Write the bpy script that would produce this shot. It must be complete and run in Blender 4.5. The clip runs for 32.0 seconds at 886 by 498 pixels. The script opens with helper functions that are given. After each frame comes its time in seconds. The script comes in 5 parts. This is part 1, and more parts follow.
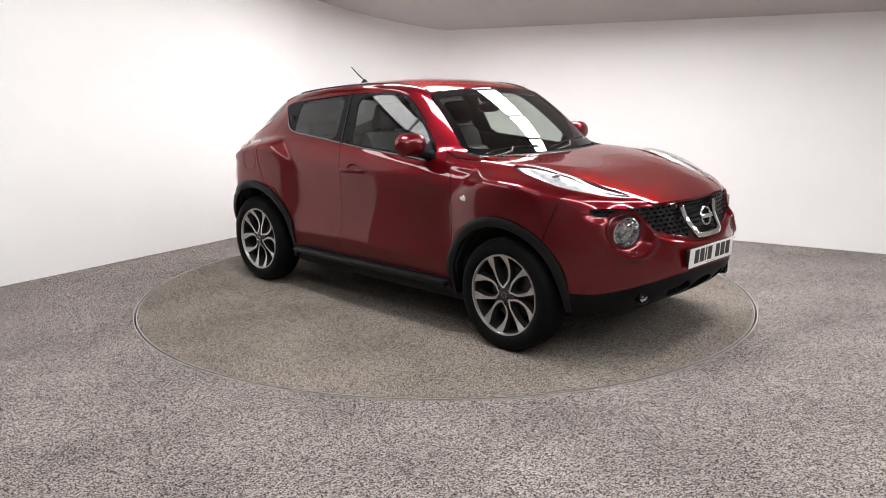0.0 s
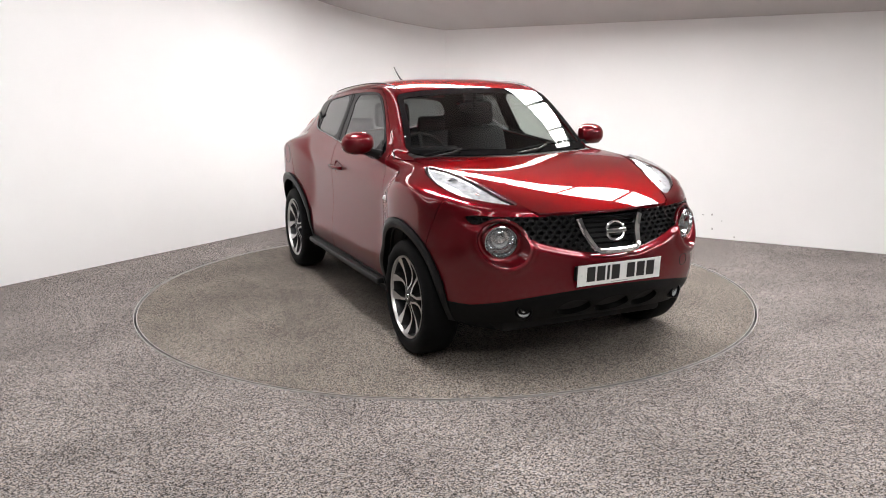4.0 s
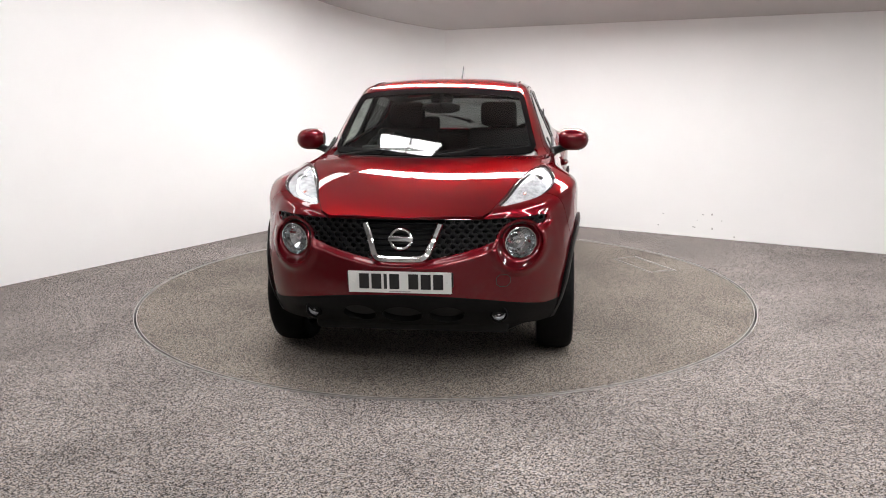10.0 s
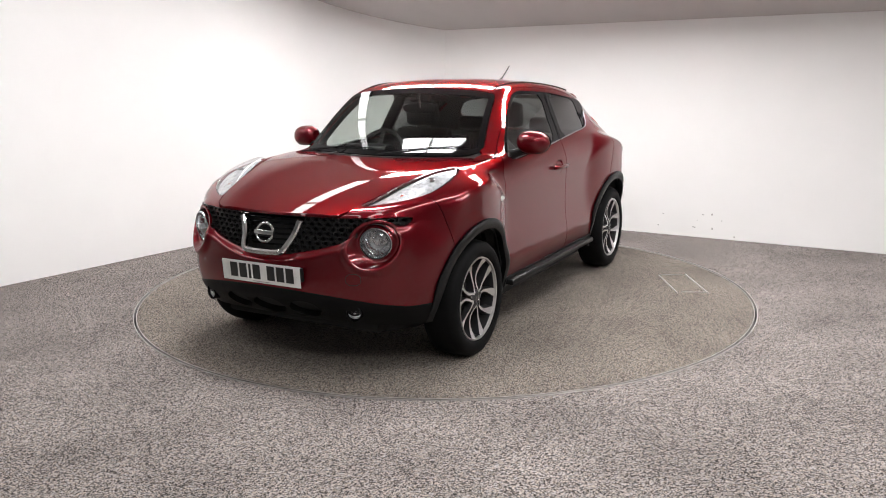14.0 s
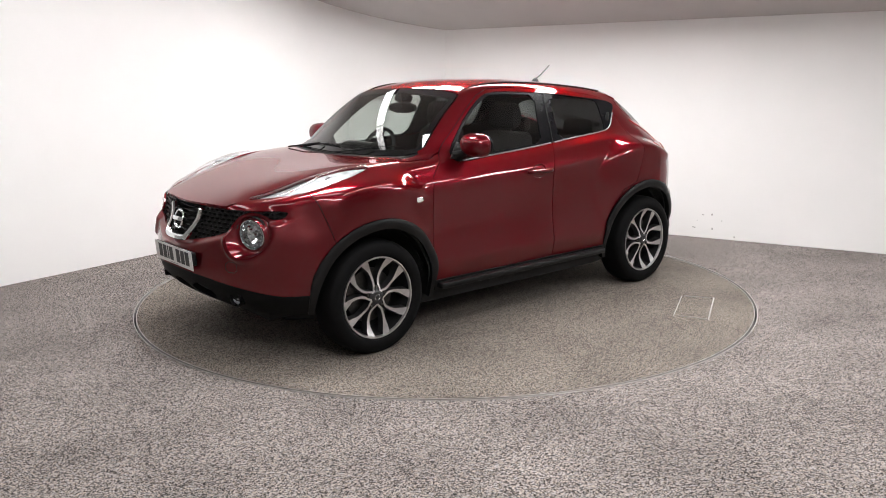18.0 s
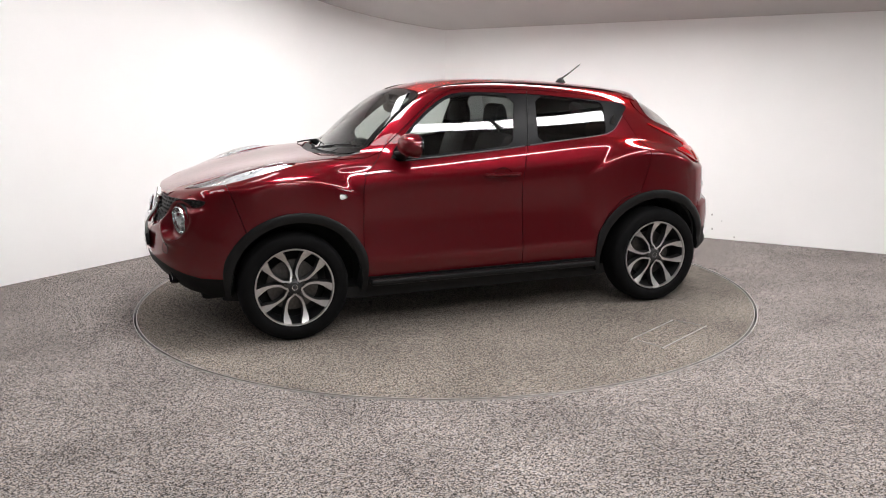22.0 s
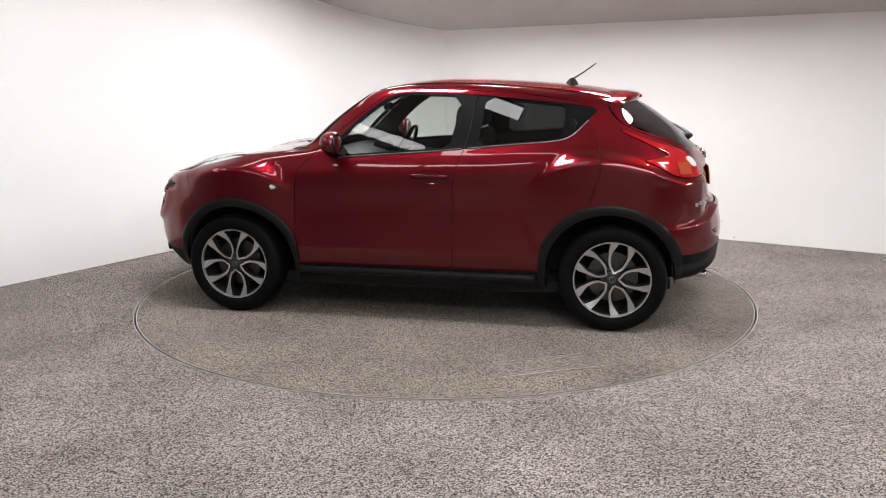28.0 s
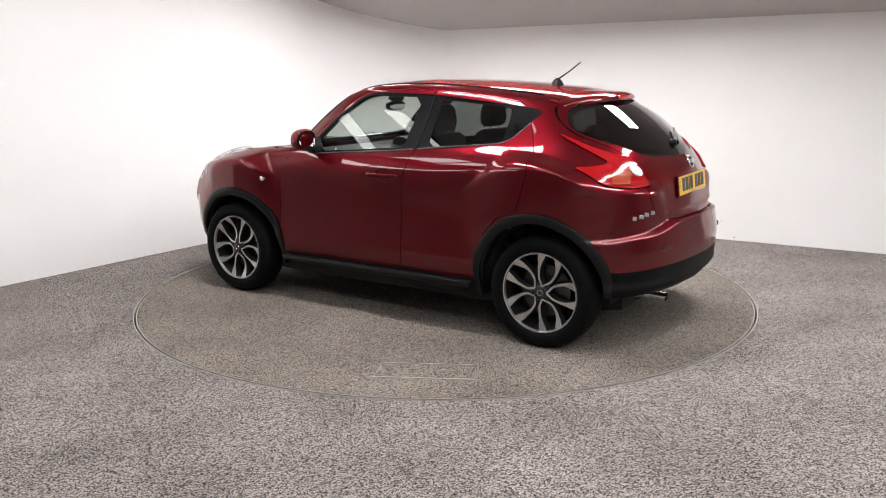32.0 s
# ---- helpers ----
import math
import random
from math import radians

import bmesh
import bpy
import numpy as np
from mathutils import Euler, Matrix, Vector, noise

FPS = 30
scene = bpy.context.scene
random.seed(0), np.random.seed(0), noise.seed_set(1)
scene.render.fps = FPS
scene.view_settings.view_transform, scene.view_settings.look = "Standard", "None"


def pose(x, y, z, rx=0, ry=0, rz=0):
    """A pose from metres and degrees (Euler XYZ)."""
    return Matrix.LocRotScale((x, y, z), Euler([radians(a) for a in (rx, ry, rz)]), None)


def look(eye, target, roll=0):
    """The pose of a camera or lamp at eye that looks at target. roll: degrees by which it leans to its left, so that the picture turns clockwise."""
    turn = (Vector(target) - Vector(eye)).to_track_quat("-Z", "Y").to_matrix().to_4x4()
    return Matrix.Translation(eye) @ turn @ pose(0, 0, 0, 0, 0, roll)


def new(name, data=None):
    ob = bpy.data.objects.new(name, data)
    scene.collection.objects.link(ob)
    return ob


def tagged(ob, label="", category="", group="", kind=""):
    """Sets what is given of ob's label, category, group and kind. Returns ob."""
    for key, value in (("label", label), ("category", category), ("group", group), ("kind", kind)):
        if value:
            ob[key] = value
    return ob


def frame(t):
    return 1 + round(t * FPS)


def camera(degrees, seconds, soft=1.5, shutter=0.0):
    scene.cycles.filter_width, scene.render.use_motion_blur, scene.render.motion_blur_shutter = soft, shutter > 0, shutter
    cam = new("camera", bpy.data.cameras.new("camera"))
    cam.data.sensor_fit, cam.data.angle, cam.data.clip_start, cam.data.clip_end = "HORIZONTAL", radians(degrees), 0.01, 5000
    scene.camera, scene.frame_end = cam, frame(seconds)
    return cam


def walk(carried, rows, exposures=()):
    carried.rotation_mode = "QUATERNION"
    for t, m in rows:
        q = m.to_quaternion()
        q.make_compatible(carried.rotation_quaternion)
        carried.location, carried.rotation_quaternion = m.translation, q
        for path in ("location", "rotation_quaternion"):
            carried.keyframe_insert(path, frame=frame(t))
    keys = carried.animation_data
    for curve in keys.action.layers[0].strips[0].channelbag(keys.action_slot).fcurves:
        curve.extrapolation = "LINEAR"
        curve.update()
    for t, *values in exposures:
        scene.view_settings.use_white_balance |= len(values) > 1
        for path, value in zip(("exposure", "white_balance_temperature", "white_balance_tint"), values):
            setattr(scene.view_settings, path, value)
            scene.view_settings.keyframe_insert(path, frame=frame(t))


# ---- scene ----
cam = camera(57.18, 32.0, soft=1.0)
EYE = Vector((0.0, -6.0275, 1.5657))
AIM = EYE + 6.0 * Vector((-0.0021439, 0.9785635, -0.205934))
walk(cam, [(0.0, look(EYE, AIM, -0.462)), (32.0, look(EYE, AIM, -0.462))])

# ---- light ----
world = bpy.data.worlds.new("world")
scene.world = world
world.use_nodes = True
world.node_tree.nodes["Background"].inputs[0].default_value = (0.8, 0.86, 1.0, 1)
world.node_tree.nodes["Background"].inputs[1].default_value = 0.02
GLOW = 39.0
scene.view_settings.exposure = 0.0


# ---- materials ----
def mat(name, color, rough=0.5, metal=0.0, coat=0.0, spec=0.5, vary=0.0, scale=20.0, bump=0.0, bump_scale=200.0, emit=None, strength=1.0, trans=0.0, ior=1.5):
    m = bpy.data.materials.new(name)
    m.use_nodes = True
    nt = m.node_tree
    b = nt.nodes["Principled BSDF"]
    b.inputs["Base Color"].default_value = (*color, 1)
    b.inputs["Roughness"].default_value = rough
    b.inputs["Metallic"].default_value = metal
    b.inputs["Coat Weight"].default_value = coat
    b.inputs["Coat Roughness"].default_value = 0.02
    b.inputs["Specular IOR Level"].default_value = spec
    b.inputs["Transmission Weight"].default_value = trans
    b.inputs["IOR"].default_value = ior
    if emit:
        b.inputs["Emission Color"].default_value = (*emit, 1)
        b.inputs["Emission Strength"].default_value = strength
    co = nt.nodes.new("ShaderNodeTexCoord")
    if vary:
        n = nt.nodes.new("ShaderNodeTexNoise")
        n.inputs["Scale"].default_value = scale
        n.inputs["Detail"].default_value = 5
        nt.links.new(co.outputs["Object"], n.inputs["Vector"])
        r = nt.nodes.new("ShaderNodeMapRange")
        r.inputs["From Min"].default_value, r.inputs["From Max"].default_value = 0.3, 0.7
        r.inputs["To Min"].default_value, r.inputs["To Max"].default_value = 1 - vary, 1 + vary
        nt.links.new(n.outputs["Fac"], r.inputs["Value"])
        x = nt.nodes.new("ShaderNodeVectorMath")
        x.operation = "SCALE"
        x.inputs[0].default_value = color
        nt.links.new(r.outputs[0], x.inputs["Scale"])
        nt.links.new(x.outputs[0], b.inputs["Base Color"])
    if bump:
        n = nt.nodes.new("ShaderNodeTexNoise")
        n.inputs["Scale"].default_value = bump_scale
        n.inputs["Detail"].default_value = 3
        nt.links.new(co.outputs["Object"], n.inputs["Vector"])
        k = nt.nodes.new("ShaderNodeBump")
        k.inputs["Strength"].default_value = bump
        k.inputs["Distance"].default_value = 0.002
        nt.links.new(n.outputs["Fac"], k.inputs["Height"])
        nt.links.new(k.outputs["Normal"], b.inputs["Normal"])
    return m


def glass_mat(name, tint, gloss=1.0):
    """Thin glass sheet: tinted see-through with a mirror share that rises at grazing angles."""
    m = bpy.data.materials.new(name)
    m.use_nodes = True
    nt = m.node_tree
    nt.nodes.remove(nt.nodes["Principled BSDF"])
    t = nt.nodes.new("ShaderNodeBsdfTransparent")
    t.inputs["Color"].default_value = (*tint, 1)
    g = nt.nodes.new("ShaderNodeBsdfGlossy")
    g.inputs["Roughness"].default_value = 0.0
    f = nt.nodes.new("ShaderNodeLayerWeight")
    f.inputs["Blend"].default_value = 0.5
    p = nt.nodes.new("ShaderNodeMath")
    p.operation = "POWER"
    p.inputs[1].default_value = 4.0
    nt.links.new(f.outputs["Facing"], p.inputs[0])
    k = nt.nodes.new("ShaderNodeMath")
    k.operation = "MULTIPLY_ADD"
    k.use_clamp = True
    k.inputs[1].default_value = 0.9
    k.inputs[2].default_value = 0.05 * gloss
    mix = nt.nodes.new("ShaderNodeMixShader")
    nt.links.new(p.outputs[0], k.inputs[0])
    nt.links.new(k.outputs[0], mix.inputs[0])
    nt.links.new(t.outputs[0], mix.inputs[1])
    nt.links.new(g.outputs[0], mix.inputs[2])
    nt.links.new(mix.outputs[0], nt.nodes["Material Output"].inputs[0])
    return m


def carpet_mat(name, dark, light, worn):
    m = bpy.data.materials.new(name)
    m.use_nodes = True
    nt = m.node_tree
    L = nt.links.new
    b = nt.nodes["Principled BSDF"]
    b.inputs["Roughness"].default_value = 1.0
    b.inputs["Specular IOR Level"].default_value = 0.1
    b.inputs["Sheen Weight"].default_value = 0.0
    co = nt.nodes.new("ShaderNodeTexCoord")

    def tex(scale, detail=2.0):
        n = nt.nodes.new("ShaderNodeTexNoise")
        n.inputs["Scale"].default_value, n.inputs["Detail"].default_value = scale, detail
        L(co.outputs["Object"], n.inputs["Vector"])
        return n

    cell = nt.nodes.new("ShaderNodeTexVoronoi")
    cell.inputs["Scale"].default_value = 210.0
    L(co.outputs["Object"], cell.inputs["Vector"])
    sep = nt.nodes.new("ShaderNodeSeparateColor")
    L(cell.outputs["Color"], sep.inputs[0])
    fleck = tex(150, 3)
    blend = nt.nodes.new("ShaderNodeMath")
    blend.operation = "MULTIPLY_ADD"
    blend.inputs[1].default_value = 0.62
    L(sep.outputs[0], blend.inputs[0])
    half = nt.nodes.new("ShaderNodeMath")
    half.operation = "MULTIPLY"
    half.inputs[1].default_value = 0.38
    L(fleck.outputs["Fac"], half.inputs[0])
    L(half.outputs[0], blend.inputs[2])
    ramp = nt.nodes.new("ShaderNodeValToRGB")
    ramp.color_ramp.elements[0].position, ramp.color_ramp.elements[0].color = 0.32, (*dark, 1)
    ramp.color_ramp.elements[1].position, ramp.color_ramp.elements[1].color = 0.71, (*light, 1)
    L(blend.outputs[0], ramp.inputs[0])
    warm = tex(60, 2)
    wr = nt.nodes.new("ShaderNodeValToRGB")
    wr.color_ramp.elements[0].position, wr.color_ramp.elements[0].color = 0.35, (0.94, 0.97, 1.03, 1)
    wr.color_ramp.elements[1].position, wr.color_ramp.elements[1].color = 0.65, (1.07, 0.99, 0.91, 1)
    L(warm.outputs["Fac"], wr.inputs[0])
    mul = nt.nodes.new("ShaderNodeMix")
    mul.data_type, mul.blend_type = "RGBA", "MULTIPLY"
    mul.inputs[0].default_value = 1.0
    L(ramp.outputs[0], mul.inputs[6])
    L(wr.outputs[0], mul.inputs[7])
    patch = tex(1.3, 6)
    pr = nt.nodes.new("ShaderNodeMapRange")
    pr.inputs["From Min"].default_value, pr.inputs["From Max"].default_value = 0.3, 0.7
    pr.inputs["To Min"].default_value, pr.inputs["To Max"].default_value = 1 - worn, 1 + worn
    L(patch.outputs["Fac"], pr.inputs["Value"])
    sc = nt.nodes.new("ShaderNodeVectorMath")
    sc.operation = "SCALE"
    L(mul.outputs[2], sc.inputs[0])
    L(pr.outputs[0], sc.inputs["Scale"])
    L(sc.outputs[0], b.inputs["Base Color"])
    k = nt.nodes.new("ShaderNodeBump")
    k.inputs["Strength"].default_value, k.inputs["Distance"].default_value = 0.12, 0.002
    L(fleck.outputs["Fac"], k.inputs["Height"])
    L(k.outputs["Normal"], b.inputs["Normal"])
    return m


PAINT = mat("red_paint", (0.126, 0.0036, 0.0082), 0.31, 0.72, 1.0, spec=0.0, vary=0.05, scale=900, bump=0.0)
PAINT.node_tree.nodes["Principled BSDF"].inputs["Specular Tint"].default_value = (0.55, 0.05, 0.06, 1)
PLASTIC = mat("black_plastic", (0.005, 0.005, 0.0053), 0.42, spec=0.26, vary=0.15, scale=30, bump=0.12, bump_scale=900)
TRIM = mat("gloss_black_trim", (0.006, 0.006, 0.007), 0.25, spec=0.1, vary=0.1)
MESH_PLASTIC = mat("satin_black_plastic", (0.007, 0.007, 0.0075), 0.34, spec=0.35, vary=0.1)
VALANCE = mat("matt_black_plastic", (0.0035, 0.0035, 0.0037), 0.55, spec=0.14, vary=0.15, scale=30, bump=0.12, bump_scale=900)
CERAMIC = mat("black_ceramic_glass", (0.004, 0.004, 0.0045), 0.02, spec=0.5, vary=0.05)
DARK = mat("dark_lining", (0.012, 0.012, 0.012), 0.9, vary=0.2)
RUBBER = mat("tyre_rubber", (0.004, 0.004, 0.0043), 0.65, spec=0.09, vary=0.2, scale=25, bump=0.1, bump_scale=300)
SATIN = mat("satin_strip", (0.20, 0.20, 0.205), 0.35, 0.8, vary=0.08, scale=40)
CHROME = mat("chrome", (0.78, 0.79, 0.8), 0.09, 1.0)
ALLOY = mat("machined_alloy", (0.60, 0.59, 0.585), 0.30, 0.9, vary=0.08, scale=40)
ALLOY_DARK = mat("grey_alloy", (0.06, 0.06, 0.063), 0.35, 0.8, vary=0.1)
STEEL = mat("brake_steel", (0.10, 0.097, 0.094), 0.4, 1.0, vary=0.2, scale=60)
REFLECTOR = mat("lamp_reflector", (0.62, 0.63, 0.64), 0.05, 1.0)
LENS = glass_mat("lamp_lens", (0.95, 0.96, 0.97), 1.0)
GLASS = glass_mat("window_glass", (0.70, 0.75, 0.72), 1.15)
GLASS_DARK = glass_mat("privacy_glass", (0.16, 0.17, 0.17), 1.15)
RED_LENS = mat("red_lens", (0.36, 0.003, 0.007), 0.12, 0.0, 0.6, vary=0.1)
AMBER = mat("amber_lens", (0.36, 0.045, 0.012), 0.2, 0.0, 1.0)
REFLEX = mat("dark_reflector", (0.05, 0.002, 0.003), 0.25, 0.0, 0.3)
WHITE_LENS = mat("white_lens", (0.75, 0.75, 0.74), 0.12, 0.0, 1.0)
PLATE_W = mat("white_plate", (0.72, 0.72, 0.7), 0.35, vary=0.03)
PLATE_Y = mat("yellow_plate", (0.72, 0.42, 0.02), 0.35, vary=0.03)
INK = mat("black_ink", (0.012, 0.012, 0.012), 0.4)
CLOTH = mat("seat_cloth", (0.013, 0.013, 0.0145), 0.9, vary=0.25, scale=60, bump=0.3, bump_scale=400)
WALL = mat("white_wall", (0.87, 0.86, 0.853), 0.75, vary=0.012, scale=2.5, bump=0.05, bump_scale=60)
CEIL = mat("grey_ceiling", (0.54, 0.515, 0.505), 0.85, vary=0.02, scale=3)
CARPET = carpet_mat("carpet", (0.016, 0.0144, 0.0136), (0.385, 0.351, 0.334), 0.21)
CARPET_WORN = carpet_mat("table_carpet", (0.034, 0.029, 0.0245), (0.315, 0.285, 0.253), 0.22)
RIM_METAL = mat("table_rim", (0.43, 0.41, 0.39), 0.4, 0.5, vary=0.2, scale=15)
GAP = mat("gap_black", (0.008, 0.008, 0.008), 0.8)
WALL_GREY = mat("grey_wall", (0.27, 0.265, 0.26), 0.8, vary=0.1, scale=2)
SCUFF = mat("scuff_grey", (0.35, 0.34, 0.33), 0.9)
HOUSING = mat("lamp_housing", (0.60, 0.61, 0.62), 0.22, 0.35, vary=0.35, scale=34, bump=1.0, bump_scale=45)
LIGHT = mat("light_panel", (0.9, 0.9, 0.9), 0.5, emit=(1.0, 0.985, 0.985), strength=GLOW)
LIGHT_SOFT = mat("soft_light_panel", (0.9, 0.9, 0.9), 0.5, emit=(1.0, 0.985, 0.985), strength=7.5)


# ---- mesh helpers ----
def make(name, V, F, material, parent=None, label="", normals=None, sharp=35.0):
    me = bpy.data.meshes.new(name)
    me.from_pydata([tuple(map(float, v)) for v in V], [], [tuple(int(i) for i in f) for f in F])
    me.materials.append(material)
    me.update()
    me.shade_smooth()
    if normals is not None:
        me.normals_split_custom_set_from_vertices([tuple(map(float, n)) for n in normals])
    elif sharp:
        me.set_sharp_from_angle(angle=radians(sharp))
    ob = new(name, me)
    if parent is not None:
        ob.parent = parent
    if label:
        tagged(ob, label)
    return ob


def part(name, bm, material, parent, label="", sharp=35.0):
    me = bpy.data.meshes.new(name)
    bm.normal_update()
    bm.to_mesh(me)
    bm.free()
    me.materials.append(material)
    me.shade_smooth()
    if sharp:
        me.set_sharp_from_angle(angle=radians(sharp))
    ob = new(name, me)
    ob.parent = parent
    if label:
        tagged(ob, label)
    return ob


def box_bm(sx, sy, sz, m=Matrix(), bevel=0.0, seg=2):
    bm = bmesh.new()
    bmesh.ops.create_cube(bm, size=1.0, matrix=Matrix.Diagonal((sx, sy, sz, 1)))
    if bevel:
        bmesh.ops.bevel(bm, geom=bm.edges[:], offset=bevel, segments=seg, profile=0.5, affect="EDGES")
    bm.transform(m)
    return bm


def lathe(profile, n=48, m=Matrix(), closed=False):
    """Turn a profile of (radius, y) round the y axis."""
    V, F = [], []
    k = len(profile)
    for i in range(n):
        a = 2 * math.pi * i / n
        for r, y in profile:
            V.append(m @ Vector((r * math.cos(a), y, r * math.sin(a))))
    for i in range(n):
        j = (i + 1) % n
        for q in range(k if closed else k - 1):
            w = (q + 1) % k
            F.append((i * k + q, j * k + q, j * k + w, i * k + w))
    return V, F


def tube(path, radii, n=10, cap=True, flat=1.0):
    """A round bar along a path; radii one number or one a point."""
    P = [Vector(p) for p in path]
    if isinstance(radii, (int, float)):
        radii = [radii] * len(P)
    V, F = [], []
    side = None
    for i, p in enumerate(P):
        d = (P[min(i + 1, len(P) - 1)] - P[max(i - 1, 0)]).normalized()
        if side is None:
            side = d.orthogonal().normalized()
        side = (side - d * side.dot(d)).normalized()
        up = d.cross(side)
        for j in range(n):
            a = 2 * math.pi * j / n
            V.append(p + radii[i] * (math.cos(a) * side + flat * math.sin(a) * up))
    for i in range(len(P) - 1):
        for j in range(n):
            k = (j + 1) % n
            F.append((i * n + j, i * n + k, (i + 1) * n + k, (i + 1) * n + j))
    if cap:
        F.append(tuple(range(n - 1, -1, -1)))
        F.append(tuple((len(P) - 1) * n + j for j in range(n)))
    return V, F


def chaikin(poly, times=2, closed=True):
    P = np.array(poly, float)
    for _ in range(times):
        if closed:
            Q = np.roll(P, -1, 0)
            P = np.stack([0.75 * P + 0.25 * Q, 0.25 * P + 0.75 * Q], 1).reshape(-1, P.shape[1])
        else:
            A, B = P[:-1], P[1:]
            P = np.vstack([P[:1], np.stack([0.75 * A + 0.25 * B, 0.25 * A + 0.75 * B], 1).reshape(-1, P.shape[1]), P[-1:]])
    return P


def prism(poly, depth, m=Matrix(), bevel=0.0):
    """A flat outline in x, z with thickness along y."""
    bm = bmesh.new()
    lo = [bm.verts.new((x, -depth / 2, z)) for x, z in poly]
    f = bm.faces.new(lo)
    r = bmesh.ops.extrude_face_region(bm, geom=[f])
    bmesh.ops.translate(bm, verts=[v for v in r["geom"] if isinstance(v, bmesh.types.BMVert)], vec=(0, depth, 0))
    bmesh.ops.recalc_face_normals(bm, faces=bm.faces[:])
    if bevel:
        bmesh.ops.bevel(bm, geom=[e for e in bm.edges if e.calc_face_angle(0) > 0.6], offset=bevel, segments=2, profile=0.5, affect="EDGES")
    bm.transform(m)
    return bm


# ---- skin: smooth sheets that are cut along outlines ----
def spline_matrix(x, xs):
    """Weights of a natural cubic spline with knots x at the places xs."""
    n = len(x)
    h = np.diff(x)
    A = np.eye(n)
    B = np.zeros((n, n))
    for i in range(1, n - 1):
        A[i, i - 1], A[i, i], A[i, i + 1] = h[i - 1], 2 * (h[i - 1] + h[i]), h[i]
        B[i, i - 1], B[i, i], B[i, i + 1] = 6 / h[i - 1], -6 / h[i - 1] - 6 / h[i], 6 / h[i]
    M = np.linalg.solve(A, B)
    k = np.clip(np.searchsorted(x, xs) - 1, 0, n - 2)
    W = np.zeros((len(xs), n))
    D = np.zeros((len(xs), n))
    for r, (i, t) in enumerate(zip(k, xs)):
        a, b = (x[i + 1] - t) / h[i], (t - x[i]) / h[i]
        W[r, i] += a
        W[r, i + 1] += b
        W[r] += ((a ** 3 - a) * M[i] + (b ** 3 - b) * M[i + 1]) * h[i] ** 2 / 6
        D[r, i] -= 1 / h[i]
        D[r, i + 1] += 1 / h[i]
        D[r] += (-(3 * a * a - 1) * M[i] + (3 * b * b - 1) * M[i + 1]) * h[i] / 6
    return W, D


class Skin:
    def __init__(self, V, N, F):
        self.V, self.N, self.F = V, N, F

    def cut(self, f):
        """Split along f = 0: (inside, f < 0), (outside, f > 0)."""
        V, N, F = self.V, self.N, self.F
        f = np.where(np.abs(f) < 1e-6, 1e-6, f)
        s = f > 0
        if len(F) == 0:
            return self, self
        c = s[F].sum(1)
        ins, outs = [F[c == 0]], [F[c == 3]]
        mix = F[(c == 1) | (c == 2)]
        cm = c[(c == 1) | (c == 2)]
        if len(mix):
            odd = np.where(cm[:, None] == 1, s[mix], ~s[mix]).argmax(1)
            idx = (odd[:, None] + np.arange(3)) % 3
            T = np.take_along_axis(mix, idx, 1)
            n = len(V)
            E = np.concatenate([T[:, [0, 1]], T[:, [0, 2]]])
            E = np.sort(E, 1)
            key, inv = np.unique(E[:, 0] * n + E[:, 1], return_inverse=True)
            a, b = key // n, key % n
            w = (f[a] / (f[a] - f[b]))[:, None]
            V = np.vstack([V, V[a] * (1 - w) + V[b] * w])
            nn = N[a] * (1 - w) + N[b] * w
            N = np.vstack([N, nn / np.linalg.norm(nn, axis=1)[:, None]])
            inv = inv.ravel() + n
            ab, ac = inv[: len(T)], inv[len(T):]
            one = np.stack([T[:, 0], ab, ac], 1)
            two = np.concatenate([np.stack([ab, T[:, 1], T[:, 2]], 1), np.stack([ab, T[:, 2], ac], 1)])
            c1 = cm == 1
            c2 = np.concatenate([c1, c1])
            outs += [one[c1], two[~c2]]
            ins += [one[~c1], two[c2]]
        return Skin(V, N, np.concatenate(ins)).tidy(), Skin(V, N, np.concatenate(outs)).tidy()

    def tidy(self):
        u, inv = np.unique(self.F, return_inverse=True)
        return Skin(self.V[u], self.N[u], inv.reshape(-1, 3))

    def mirrored(self):
        return Skin(self.V * [1, -1, 1], self.N * [1, -1, 1], self.F[:, ::-1])

    def both(self):
        m = self.mirrored()
        return Skin(np.vstack([self.V, m.V]), np.vstack([self.N, m.N]), np.vstack([self.F, m.F + len(self.V)]))

    def moved(self, d):
        return Skin(self.V + self.N * d, self.N, self.F)

    def flipped(self):
        return Skin(self.V, -self.N, self.F[:, ::-1])

    def rim(self):
        E = np.concatenate([self.F[:, [0, 1]], self.F[:, [1, 2]], self.F[:, [2, 0]]])
        S = np.sort(E, 1)
        _, first, cnt = np.unique(S[:, 0] * len(self.V) + S[:, 1], return_index=True, return_counts=True)
        E = E[first[cnt == 1]]
        return E[(np.abs(self.V[E][:, :, 1]) > 2e-4).any(1)]

    def ob(self, name, material, parent, label="", fold=0.012):
        V, N, F = self.V, self.N, self.F
        if fold and len(F):
            E = self.rim()
            k = len(V)
            A, B = V[E[:, 0]], V[E[:, 1]]
            na, nb = N[E[:, 0]], N[E[:, 1]]
            o = np.cross(B - A, na)
            o /= np.linalg.norm(o, axis=1)[:, None] + 1e-12
            m = len(E)
            V = np.vstack([V, A, B, B - nb * fold, A - na * fold])
            N = np.vstack([N, o, o, o, o])
            i = np.arange(m)
            q = np.stack([k + m + i, k + i, k + 3 * m + i, k + 2 * m + i], 1)
            F = [tuple(t) for t in F] + [tuple(t) for t in q]
        return make(name, V, F, material, parent, label, normals=N)


